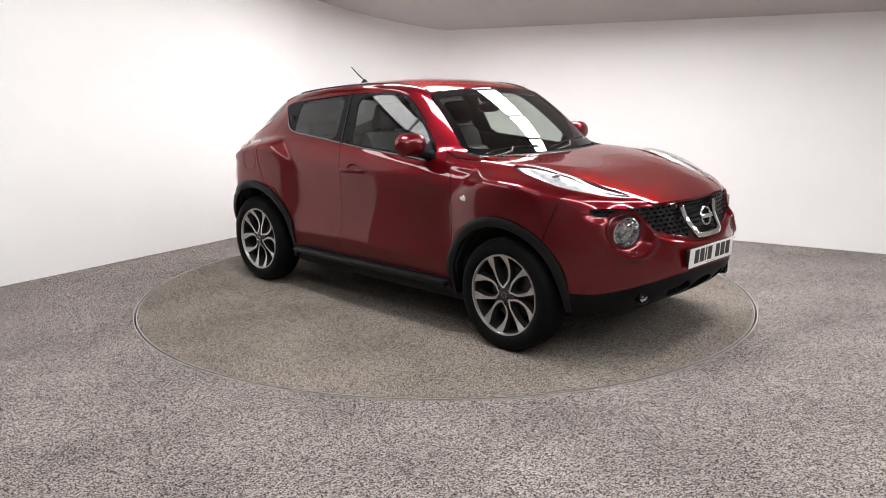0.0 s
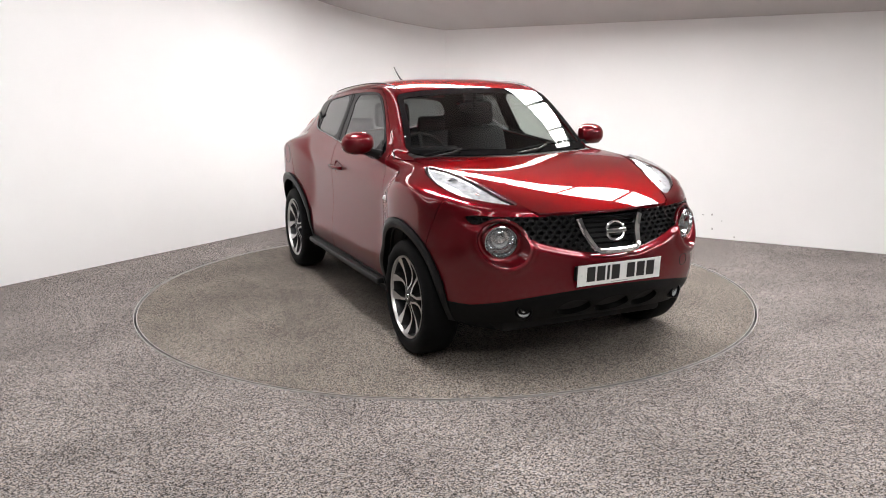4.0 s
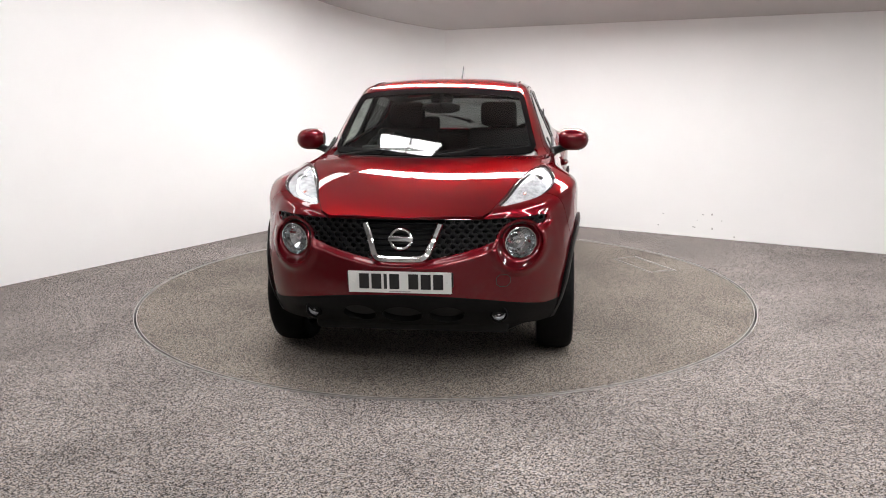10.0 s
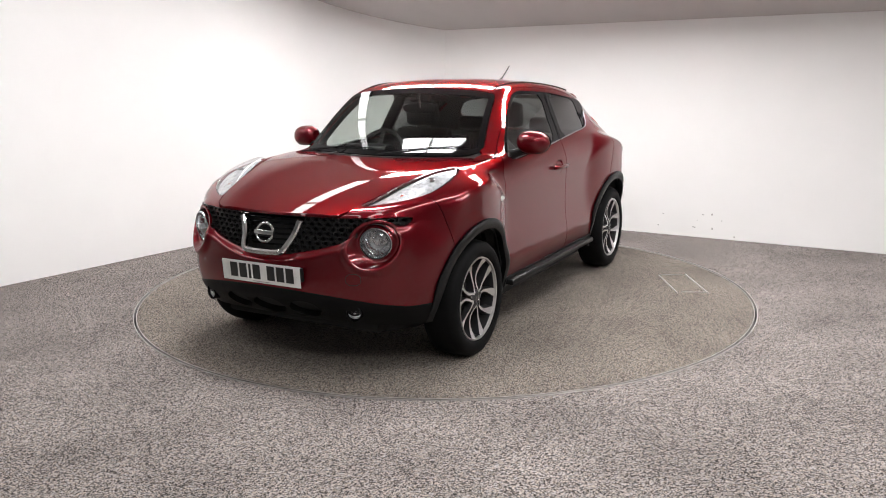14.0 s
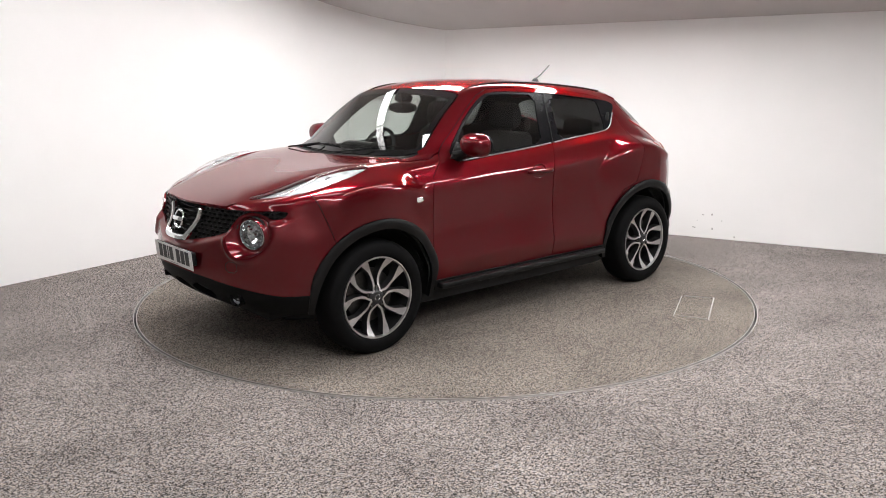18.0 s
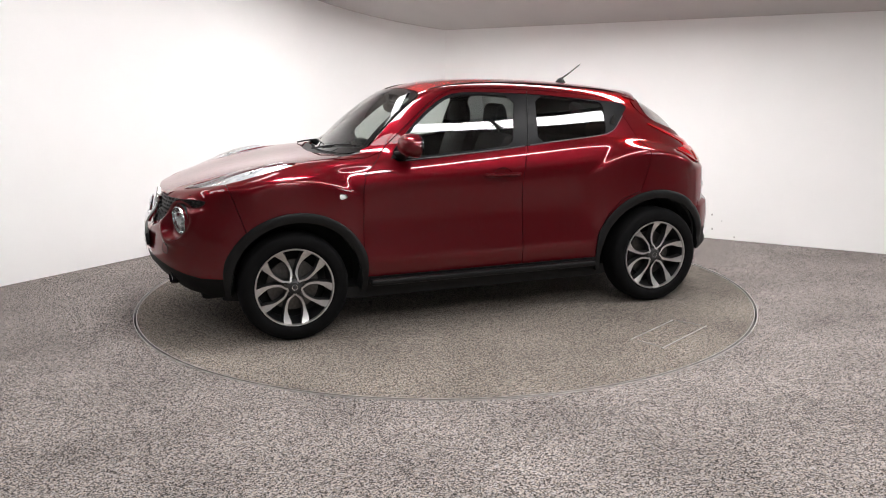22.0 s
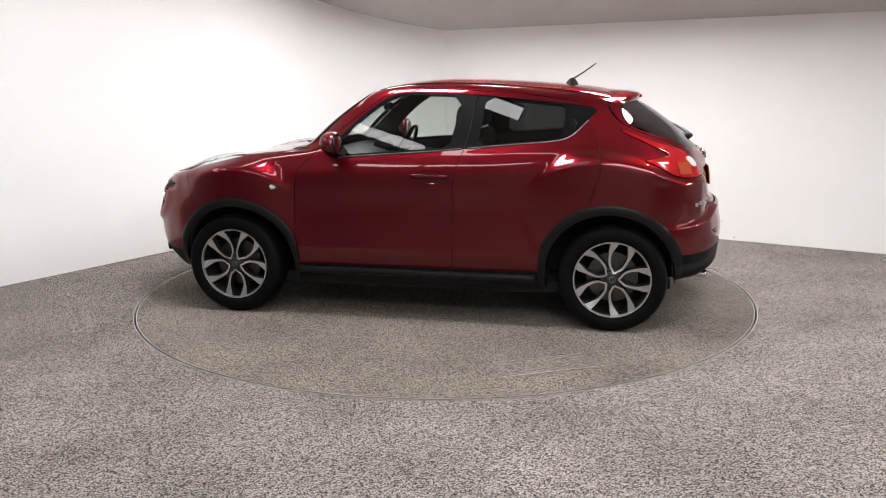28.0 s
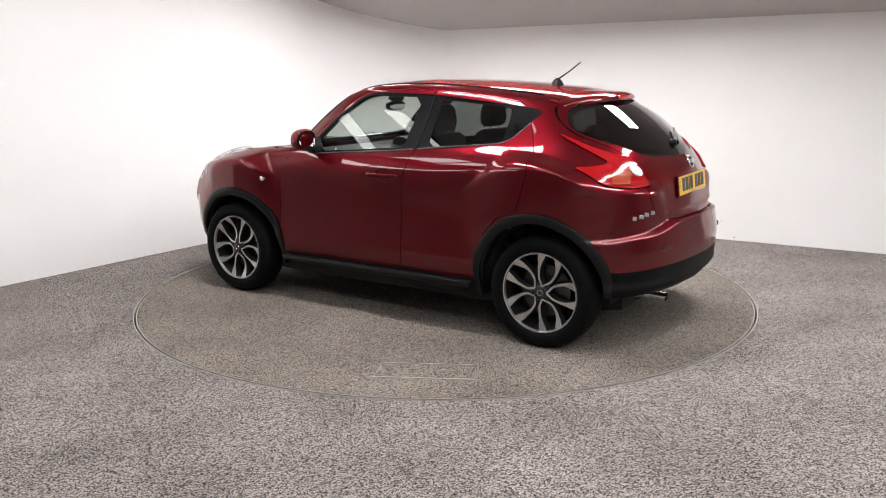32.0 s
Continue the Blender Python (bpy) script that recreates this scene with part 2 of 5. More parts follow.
def inside(P, poly):
    """Signed distance to a closed outline; below zero inside."""
    A = np.asarray(poly, float)
    B = np.roll(A, -1, 0)
    best = np.full(len(P), 1e9)
    odd = np.zeros(len(P), bool)
    for a, b in zip(A, B):
        e = b - a
        w = P - a
        t = np.clip((w @ e) / max(e @ e, 1e-12), 0, 1)
        best = np.minimum(best, ((w - t[:, None] * e) ** 2).sum(1))
        c = (a[1] > P[:, 1]) != (b[1] > P[:, 1])
        if e[1] != 0:
            odd ^= c & (P[:, 0] < a[0] + e[0] * (P[:, 1] - a[1]) / e[1])
    return np.where(odd, -1, 1) * np.sqrt(best)


def poly_side(s, poly, y_min=0.35):
    return np.maximum(inside(s.V[:, [0, 2]], poly), y_min - s.V[:, 1])


def line_side(s, pts):
    """x minus the x of a line that rises with z; above zero lies in front of it."""
    z, x = zip(*sorted((b, a) for a, b in pts))
    return s.V[:, 0] - np.interp(s.V[:, 2], z, x)


# ---- the studio ----
TABLE_R = 2.228
U, W_ = Vector((-0.513, -0.858, 0)), Vector((0.858, -0.513, 0))
CORNER = Vector((0.02, 3.40, 0))


def ceiling_z(x, y):
    d = (Vector((x, y, 0)) - CORNER).dot(U)
    return 2.09 + 0.30 * max(0.0, min(d, 6.5))


def ring_floor():
    n = 256
    V, F = [], []
    for i in range(n):
        a = 2 * math.pi * i / n
        c, s = math.cos(a), math.sin(a)
        V += [(2.2365 * c, 2.2365 * s, 0), (2.6 * c, 2.6 * s, 0)]
        k = min(14 / abs(c) if c else 1e9, 14 / abs(s) if s else 1e9)
        V.append((k * c, k * s, 0))
    for i in range(n):
        j = (i + 1) % n
        F += [(i * 3, i * 3 + 1, j * 3 + 1, j * 3), (i * 3 + 1, i * 3 + 2, j * 3 + 2, j * 3 + 1)]
    ob = make("floor", V, F, CARPET)
    return tagged(ob, "grey flecked carpet floor with darker worn patches", "floor", kind="structure")


ring_floor()
OUTLINE = [(4.3, 0.817), (3.93, 1.04), (0.02, 3.40)]
for k in range(1, 13):
    t = k / 13
    a, b, c = Vector((0.02, 3.40)), Vector((-1.05, 3.42)), Vector((-1.62, 2.80))
    q = a * (1 - t) ** 2 + b * 2 * t * (1 - t) + c * t * t
    OUTLINE.append((q.x, q.y))
OUTLINE += [(-1.62, 2.80), (-3.47, 0.11), (-3.85, -0.443)]
FAR = [(-3.85, -0.443), (-7.6, -5.904), (-7.6, -7.4), (8.0, -7.4), (8.0, -1.39), (4.3, 0.817)]


def wall(name, pts, label, material=WALL):
    V, F = [], []
    n = len(pts)
    for x, y in pts:
        V += [(x, y, -0.02), (x, y, ceiling_z(x, y) + 0.05)]
    k = len(V)
    for i, (x, y) in enumerate(pts):
        a, b = Vector(pts[max(i - 1, 0)]), Vector(pts[min(i + 1, n - 1)])
        d = (b - a).normalized()
        o = Vector((d.y, -d.x)) * 0.12
        if o.dot(Vector((x, y)) - Vector((0, -3))) < 0:
            o = -o
        V += [(x + o.x, y + o.y, -0.02), (x + o.x, y + o.y, ceiling_z(x, y) + 0.05)]
    for i in range(n - 1):
        F += [(2 * i, 2 * i + 2, 2 * i + 3, 2 * i + 1), (k + 2 * i, k + 2 * i + 1, k + 2 * i + 3, k + 2 * i + 2), (2 * i + 1, 2 * i + 3, k + 2 * i + 3, k + 2 * i + 1)]
    ob = make(name, V, F, material, sharp=20)
    return tagged(ob, label, "wall", kind="structure")


wall("wall_east", OUTLINE[:3], "white painted studio wall with small scuffs")
wall("wall_west", OUTLINE[2:], "white painted studio wall with rounded corner")
# unseen wall added behind the camera; its grey sets bounce and door reflections
wall("unseen_south_wall", FAR, "plain grey unseen wall added for fill and reflections", WALL_GREY)

V, F = [], []
for d in (-0.3, 0.0, 6.5, 16.0):
    for a in (-16, 16):
        p = CORNER + U * d + W_ * a
        V.append((p.x, p.y, 2.09 + 0.30 * min(max(d, -0.3), 6.5)))
for i in range(3):
    F.append((2 * i, 2 * i + 1, 2 * i + 3, 2 * i + 2))
V2 = [(x, y, z + 0.1) for x, y, z in V]
F2 = [tuple(i + len(V) for i in reversed(f)) for f in F]
tagged(make("ceiling", V + V2, F + F2, CEIL, sharp=5), "plain grey sloping ceiling", "ceiling", kind="structure")


def light_panel(a0, a1, d0, d1, glow=LIGHT):
    ob = new("ceiling_light")
    mid = CORNER + U * ((d0 + d1) / 2) + W_ * ((a0 + a1) / 2)
    slope = math.atan(0.30) if (d0 + d1) / 2 < 6.5 else 0
    z = 2.09 + 0.30 * min((d0 + d1) / 2, 6.5)
    up = Vector((U.x * math.cos(slope), U.y * math.cos(slope), math.sin(slope)))
    n = W_.cross(up)
    m = Matrix((W_, up, n)).transposed().to_4x4()
    if n.z < 0:
        m = Matrix((W_, -up, -n)).transposed().to_4x4()
    ob.matrix_basis = Matrix.Translation((mid.x, mid.y, z - 0.03)) @ m
    lx, ly = a1 - a0, (d1 - d0) / math.cos(slope)
    part("diffuser", box_bm(lx - 0.03, ly - 0.03, 0.02, pose(0, 0, -0.012), 0.004), glow, ob, "glowing white diffuser")
    for sx in (-1, 1):
        part("frame_bar", box_bm(0.015, ly, 0.05, pose(sx * (lx / 2 - 0.0075), 0, 0), 0.003), INK, ob)
        part("frame_bar", box_bm(lx - 0.03, 0.015, 0.05, pose(0, sx * (ly / 2 - 0.0075), 0), 0.003), INK, ob)
    return tagged(ob, "rectangular white ceiling light panel, from reflections or added fill", "ceiling light", "studio ceiling lights")


# long rows of panels to each side, one across the back and two over the car, softer ones by the west wall
for k in range(3):
    light_panel(4.40, 4.62, 2.42 + 1.3 * k, 3.68 + 1.3 * k)
for k in range(2):
    light_panel(-0.20, 0.02, 1.90 + 1.2 * k, 3.06 + 1.2 * k, LIGHT_SOFT)
for k in range(6):
    light_panel(0.0 + 0.62 * k, 0.60 + 0.62 * k, 1.42, 1.78)
for k in range(2):
    light_panel(0.88 + 0.62 * k, 1.48 + 0.62 * k, 3.88, 4.56)
# added fill row by the camera, brightens the nose and front plate
for k in range(3):
    light_panel(4.2 + 1.2 * k, 5.36 + 1.2 * k, 7.6, 8.02)
# added fill pair, lifts the east wall; set far out to keep off the tailgate
for k in range(2):
    light_panel(6.7 + 1.0 * k, 7.66 + 1.0 * k, 0.80, 1.28)
light_panel(6.5, 6.8, 2.0, 3.26)
for k in range(2):
    light_panel(-1.15, -.72, 5.75 + 1.0 * k, 6.71 + 1.0 * k, LIGHT_SOFT)
    light_panel(.72 + 1.2 * k, 1.88 + 1.2 * k, 7.08, 7.42, LIGHT_SOFT)
    light_panel(1.85 + .55 * k, 2.38 + .55 * k, 5.05, 5.42, LIGHT_SOFT)


def wall_light(s0, s1, z0, z1):
    """A flat soft light high on the west wall; s runs along the wall."""
    ob = new("wall_light")
    along_wall = Vector((-.5662, -.8243, 0))
    inward = Vector((.8243, -.5662, 0))
    mid = Vector((-3.85, -.443, (z0 + z1) / 2)) + along_wall * ((s0 + s1) / 2) + inward * .03
    ob.matrix_basis = Matrix.Translation(mid) @ Matrix((along_wall, inward, Vector((0, 0, 1)))).transposed().to_4x4()
    lx, lz = s1 - s0, z1 - z0
    part("diffuser", box_bm(lx - .03, .02, lz - .03, pose(0, .012, 0), .004), LIGHT_SOFT, ob, "glowing white diffuser")
    for q in (-1, 1):
        part("frame_bar", box_bm(.015, .05, lz, pose(q * (lx / 2 - .0075), 0, 0), .003), INK, ob)
        part("frame_bar", box_bm(lx - .03, .05, .015, pose(0, 0, q * (lz / 2 - .0075)), .003), INK, ob)
    return tagged(ob, "long white soft light panel on the wall", "wall light", "studio wall lights")


for k in range(4):
    wall_light(-1.20 + 1.15 * k, -.08 + 1.15 * k, 3.02, 3.28)

# turntable
table = new("turntable")
tagged(table, "round carpeted turntable flush with the floor", "turntable")
n = 256
V = [(0, 0, 0)]
F = []
for r, z in ((1.2, 0), (2.215, 0), (2.215, -0.02)):
    V += [(r * math.cos(2 * math.pi * i / n), r * math.sin(2 * math.pi * i / n), z) for i in range(n)]
for i in range(n):
    j = (i + 1) % n
    F.append((0, 1 + i, 1 + j))
    for q in (0, 1):
        F.append((1 + q * n + i, 1 + (q + 1) * n + i, 1 + (q + 1) * n + j, 1 + q * n + j))
make("table_top", V, F, CARPET_WORN, table, "worn beige grey carpet disc")
for p0, p1, wd in (((-.62, 1.612), (-1.10, 1.36), .006), ((-1.225, 1.543), (-.71, 1.816), .009), ((-.655, 1.635), (-.72, 1.80), .0022), ((-1.115, 1.37), (-1.205, 1.525), .0022)):
    a, b = Vector((*p0, 0)), Vector((*p1, 0))
    d = b - a
    m = pose(*((a + b) / 2)[:2], 0.002, 0, 0, math.degrees(math.atan2(d.y, d.x)))
    part("hatch_seam", box_bm(d.length, wd, 0.006, m, 0.0015), RIM_METAL, table, "pale metal edge of a hatch in the carpet")
V, F = lathe([(2.214, -0.02), (2.214, 0.002), (2.2195, 0.0025), (2.221, -0.02)], 256)
make("rim_strip", [Vector((v.x, v.z, v.y)) for v in V], [f[::-1] for f in F], RIM_METAL, table, "thin metal edge strip")
V, F = lathe([(2.20, -0.018), (2.26, -0.018)], 256)
pit = make("turntable_gap", [Vector((v.x, v.z, v.y)) for v in V], F, GAP)
tagged(pit, "black gap round the turntable", "gap", kind="structure")
V, F = lathe([(2.2325, -0.02), (2.2335, 0.0025), (2.2385, 0.0025), (2.2395, -0.02)], 256)
edge_ = make("trim", [Vector((v.x, v.z, v.y)) for v in V], [f[::-1] for f in F], RIM_METAL)
tagged(edge_, "thin metal edge round the carpet opening", "trim", kind="structure")

# scuffs low on the wall
wall_e = bpy.data.objects["wall_east"]
for x, y, z, w, h in ((2.62, 1.834, .236, .012, .02), (2.627, 1.83, .096, .012, .018), (2.545, 1.878, .229, .02, .008), (2.476, 1.92, .098, .03, .008), (2.809, 1.721, .031, .012, .012), (2.21, 2.079, .21, .016, .006), (2.17, 2.103, .09, .014, .008), (2.50, 1.90, .17, .008, .006), (2.70, 1.785, .18, .01, .006)):
    # wall line: through (3.93, 1.04) and (0.02, 3.40)
    yy = 3.40 - (x - 0.02) * (2.36 / 3.91)
    part("scuff", box_bm(w, 0.002, h, pose(x - 0.0005, yy - 0.001, z, 0, 8, -31.1), 0.0005, 1), SCUFF, wall_e, "small grey scuff mark")
# ---- the car's skin ----
def hood_z(x, y):
    """Height of the bonnet over plan: centre line with a soft ridge to each side."""
    z = np.interp(x, (0.9, 1.0, 1.2, 1.4, 1.6, 1.75, 1.92, 2.02), (1.092, 1.087, 1.067, 1.041, 1.006, 0.969, 0.920, 0.884))
    return z + 0.008 * math.exp(-((abs(y) - 0.46) / 0.16) ** 2) * min(1, max(0, (1.95 - x) / 0.25))


# belts run round the half car from the middle of the nose along the side to the middle of the tail
BELTS = [
    # lower edge
    [(1.98, 0, 0.31), (1.97, 0.22, 0.31), (1.93, 0.45, 0.302), (1.83, 0.62, 0.29), (1.69, 0.75, 0.285), (1.5, 0.83, 0.3), (1.28, 0.85, 0.26), (1.05, 0.85, 0.26), (0.82, 0.82, 0.25), (0.53, 0.81, 0.24), (0.26, 0.81, 0.24), (0, 0.81, 0.24), (-0.33, 0.81, 0.24), (-0.72, 0.82, 0.25), (-1.02, 0.84, 0.26), (-1.28, 0.85, 0.31), (-1.52, 0.83, 0.335), (-1.7, 0.735, 0.345), (-1.815, 0.5, 0.345), (-1.86, 0.25, 0.345), (-1.88, 0, 0.345)],
    # skirt
    [(2.09, 0, 0.4), (2.075, 0.22, 0.4), (2.012, 0.46, 0.4), (1.89, 0.66, 0.395), (1.72, 0.785, 0.39), (1.51, 0.85, 0.39), (1.28, 0.875, 0.39), (1.05, 0.865, 0.39), (0.82, 0.832, 0.38), (0.53, 0.825, 0.37), (0.26, 0.825, 0.37), (0, 0.825, 0.37), (-0.33, 0.825, 0.37), (-0.72, 0.835, 0.38), (-1.02, 0.865, 0.39), (-1.28, 0.878, 0.39), (-1.53, 0.855, 0.415), (-1.72, 0.768, 0.41), (-1.845, 0.58, 0.405), (-1.9, 0.31, 0.4), (-1.915, 0, 0.4)],
    # lower doors
    [(2.13, 0, 0.52), (2.11, 0.23, 0.52), (2.035, 0.48, 0.53), (1.91, 0.675, 0.54), (1.73, 0.8, 0.55), (1.515, 0.862, 0.56), (1.28, 0.885, 0.56), (1.05, 0.872, 0.56), (0.82, 0.851, 0.5), (0.53, 0.844, 0.5), (0.26, 0.844, 0.5), (0, 0.844, 0.5), (-0.33, 0.844, 0.5), (-0.72, 0.845, 0.56), (-1.02, 0.873, 0.56), (-1.28, 0.886, 0.56), (-1.535, 0.866, 0.55), (-1.732, 0.784, 0.53), (-1.862, 0.612, 0.5), (-1.93, 0.33, 0.49), (-1.955, 0, 0.49)],
    # bumper top, mid doors
    [(2.1, 0, 0.665), (2.085, 0.23, 0.67), (2.02, 0.48, 0.68), (1.9, 0.68, 0.7), (1.73, 0.795, 0.71), (1.515, 0.855, 0.73), (1.28, 0.88, 0.73), (1.05, 0.868, 0.73), (0.82, 0.824, 0.7), (0.53, 0.82, 0.7), (0.26, 0.82, 0.7), (0, 0.82, 0.7), (-0.33, 0.822, 0.7), (-0.72, 0.836, 0.74), (-1.02, 0.87, 0.74), (-1.28, 0.884, 0.74), (-1.53, 0.862, 0.71), (-1.722, 0.784, 0.66), (-1.848, 0.61, 0.605), (-1.918, 0.33, 0.58), (-1.945, 0, 0.58)],
    # grille, shoulder below the crease
    [(2.055, 0, 0.775), (2.045, 0.23, 0.78), (1.985, 0.47, 0.79), (1.86, 0.675, 0.8), (1.71, 0.775, 0.82), (1.5, 0.835, 0.85), (1.28, 0.877, 0.86), (1.05, 0.866, 0.86), (0.82, 0.822, 0.86), (0.53, 0.826, 0.86), (0.26, 0.826, 0.86), (0, 0.828, 0.865), (-0.33, 0.832, 0.87), (-0.72, 0.828, 0.885), (-1.02, 0.872, 0.89), (-1.28, 0.88, 0.87), (-1.51, 0.855, 0.83), (-1.695, 0.784, 0.765), (-1.83, 0.61, 0.682), (-1.905, 0.34, 0.675), (-1.935, 0, 0.67)],
    # grille top, crease
    [(2.03, 0, 0.858), (2.02, 0.23, 0.86), (1.965, 0.445, 0.87), (1.835, 0.655, 0.885), (1.7, 0.752, 0.92), (1.49, 0.832, 0.955), (1.28, 0.862, 0.958), (1.05, 0.85, 0.962), (0.82, 0.806, 0.97), (0.53, 0.815, 0.97), (0.26, 0.818, 0.975), (0, 0.82, 0.98), (-0.33, 0.816, 0.985), (-0.72, 0.806, 1.01), (-1.02, 0.856, 1.03), (-1.28, 0.86, 1.012), (-1.485, 0.838, 0.955), (-1.655, 0.76, 0.868), (-1.786, 0.607, 0.772), (-1.862, 0.35, 0.732), (-1.868, 0, 0.73)],
    # bonnet edge, window line
    [(2.005, 0, 0.893), (1.995, 0.22, 0.896), (1.945, 0.42, 0.903), (1.815, 0.62, 0.925), (1.68, 0.705, 0.955), (1.48, 0.755, 1.005), (1.27, 0.772, 1.035), (1.05, 0.77, 1.05), (0.8, 0.768, 1.062), (0.52, 0.765, 1.07), (0.26, 0.762, 1.085), (0, 0.76, 1.1), (-0.33, 0.755, 1.122), (-0.72, 0.745, 1.15), (-1.02, 0.77, 1.135), (-1.27, 0.785, 1.1), (-1.465, 0.79, 1.035), (-1.628, 0.732, 0.958), (-1.76, 0.595, 0.865), (-1.836, 0.35, 0.79), (-1.85, 0, 0.78)],
    # bonnet, side window
    [(1.92, 0, 0), (1.91, 0.2, 0), (1.865, 0.375, 0), (1.74, 0.535, 0.955), (1.6, 0.615, 0.995), (1.42, 0.655, 1.045), (1.23, 0.67, 1.07), (1.05, 0.672, 1.082), (0.845, 0.672, 1.1), (0.56, 0.69, 1.195), (0.27, 0.675, 1.28), (-0.01, 0.672, 1.295), (-0.33, 0.672, 1.3), (-0.73, 0.668, 1.3), (-1.03, 0.672, 1.28), (-1.25, 0.683, 1.215), (-1.43, 0.705, 1.13), (-1.59, 0.69, 1.04), (-1.733, 0.572, 0.95), (-1.81, 0.345, 0.865), (-1.84, 0, 0.855)],
    # bonnet ridge, roof rail
    [(1.77, 0, 0), (1.76, 0.17, 0), (1.72, 0.32, 0), (1.61, 0.45, 0), (1.48, 0.52, 0), (1.33, 0.555, 0), (1.18, 0.575, 0), (1.04, 0.592, 0), (0.885, 0.612, 1.118), (0.62, 0.59, 1.3), (0.3, 0.578, 1.462), (-0.01, 0.592, 1.478), (-0.33, 0.6, 1.472), (-0.73, 0.598, 1.443), (-1.02, 0.595, 1.4), (-1.22, 0.595, 1.332), (-1.385, 0.602, 1.24), (-1.55, 0.59, 1.145), (-1.7, 0.52, 1.04), (-1.8, 0.32, 0.95), (-1.83, 0, 0.935)],
    # bonnet, roof ditch
    [(1.6, 0, 0), (1.59, 0.13, 0), (1.555, 0.25, 0), (1.47, 0.35, 0), (1.37, 0.41, 0), (1.26, 0.445, 0), (1.15, 0.465, 0), (1.04, 0.482, 0), (0.925, 0.5, 1.105), (0.665, 0.5, 1.305), (0.335, 0.498, 1.488), (0, 0.512, 1.528), (-0.33, 0.518, 1.522), (-0.73, 0.515, 1.495), (-1.02, 0.51, 1.462), (-1.2, 0.508, 1.42), (-1.35, 0.505, 1.35), (-1.52, 0.48, 1.255), (-1.675, 0.405, 1.125), (-1.785, 0.235, 1.025), (-1.82, 0, 1.01)],
    # bonnet, roof
    [(1.4, 0, 0), (1.395, 0.08, 0), (1.37, 0.15, 0), (1.32, 0.2, 0), (1.26, 0.235, 0), (1.19, 0.255, 0), (1.12, 0.265, 0), (1.04, 0.272, 0), (0.965, 0.28, 1.092), (0.705, 0.28, 1.3), (0.365, 0.28, 1.492), (0.02, 0.285, 1.551), (-0.33, 0.288, 1.549), (-0.73, 0.286, 1.526), (-1.02, 0.284, 1.497), (-1.2, 0.282, 1.462), (-1.36, 0.278, 1.392), (-1.52, 0.255, 1.297), (-1.655, 0.205, 1.185), (-1.76, 0.115, 1.092), (-1.8, 0, 1.06)],
    # middle line
    [(1.27, 0, 0), (1.245, 0, 0), (1.215, 0, 0), (1.18, 0, 0), (1.15, 0, 0), (1.12, 0, 0), (1.085, 0, 0), (1.04, 0, 0), (0.985, 0, 1.088), (0.72, 0, 1.3), (0.375, 0, 1.496), (0.03, 0, 1.556), (-0.33, 0, 1.556), (-0.73, 0, 1.535), (-1.02, 0, 1.508), (-1.2, 0, 1.474), (-1.36, 0, 1.405), (-1.51, 0, 1.312), (-1.63, 0, 1.215), (-1.72, 0, 1.14), (-1.785, 0, 1.085)],
]


LAMP = (0.592, 0.735)
GR = chaikin([(-.2, .876), (.2, .872), (.42, .868), (.60, .872), (.725, .872), (.722, .845), (.70, .822), (.60, .85), (.50, .79), (.44, .745), (.32, .710), (.18, .682), (.13, .672), (-.2, .672)], 1)
# plan lines of the rear corner, from the side to the middle
QUARTER = [(-1.10, .897), (-1.28, .896), (-1.42, .880), (-1.55, .835), (-1.66, .760), (-1.755, .630), (-1.805, .48), (-1.84, .33), (-1.857, .15), (-1.86, 0)]
BUMPER = [(-1.10, .897), (-1.28, .896), (-1.44, .880), (-1.58, .838), (-1.70, .765), (-1.81, .630), (-1.872, .47), (-1.912, .31), (-1.932, .15), (-1.938, 0)]
# lines along the side: (x, height) of the wing's crest, the door's shoulder and the haunch's crest
WING_CREST = [(1.80, .82), (1.70, .862), (1.576, .912), (1.484, .950), (1.394, .973), (1.27, .980), (1.164, .972), (1.075, .953), (.953, .909), (.848, .858), (.76, .81), (.6, .74)]
DOOR_SHOULDER = [(1.2, .93), (.70, .946), (.526, .957), (.166, .966), (-.23, .983), (-.554, 1.000), (-.734, 1.018), (-1.3, 1.06)]
HAUNCH_CREST = [(-.50, .72), (-.60, .82), (-.677, .897), (-.73, .943), (-.801, .985), (-.943, 1.038), (-1.085, 1.062), (-1.265, 1.056), (-1.429, 1.015), (-1.503, .982), (-1.70, .90)]
DOOR_SECTION = [(.20, .795), (.30, .815), (.38, .833), (.455, .846), (.52, .841), (.60, .832), (.70, .826), (.80, .826), (.90, .829), (1.2, .829)]


def along(line, x):
    """A smooth curve through a line's points."""
    p = np.array(sorted(line))
    t = np.linspace(p[0, 0], p[-1, 0], 500)
    return np.interp(x, t, spline_matrix(p[:, 0], t)[0] @ p[:, 1])


def fold_over(h, s):
    """Rises with h above zero, flat below it, with a rounded bend of size s."""
    return s * np.logaddexp(0, h / s)


def bend(a, b, s):
    return s * np.logaddexp(a / s, b / s)


def ease(x, a, b):
    t = np.clip((x - a) / (b - a), 0, 1)
    return t * t * (3 - 2 * t)


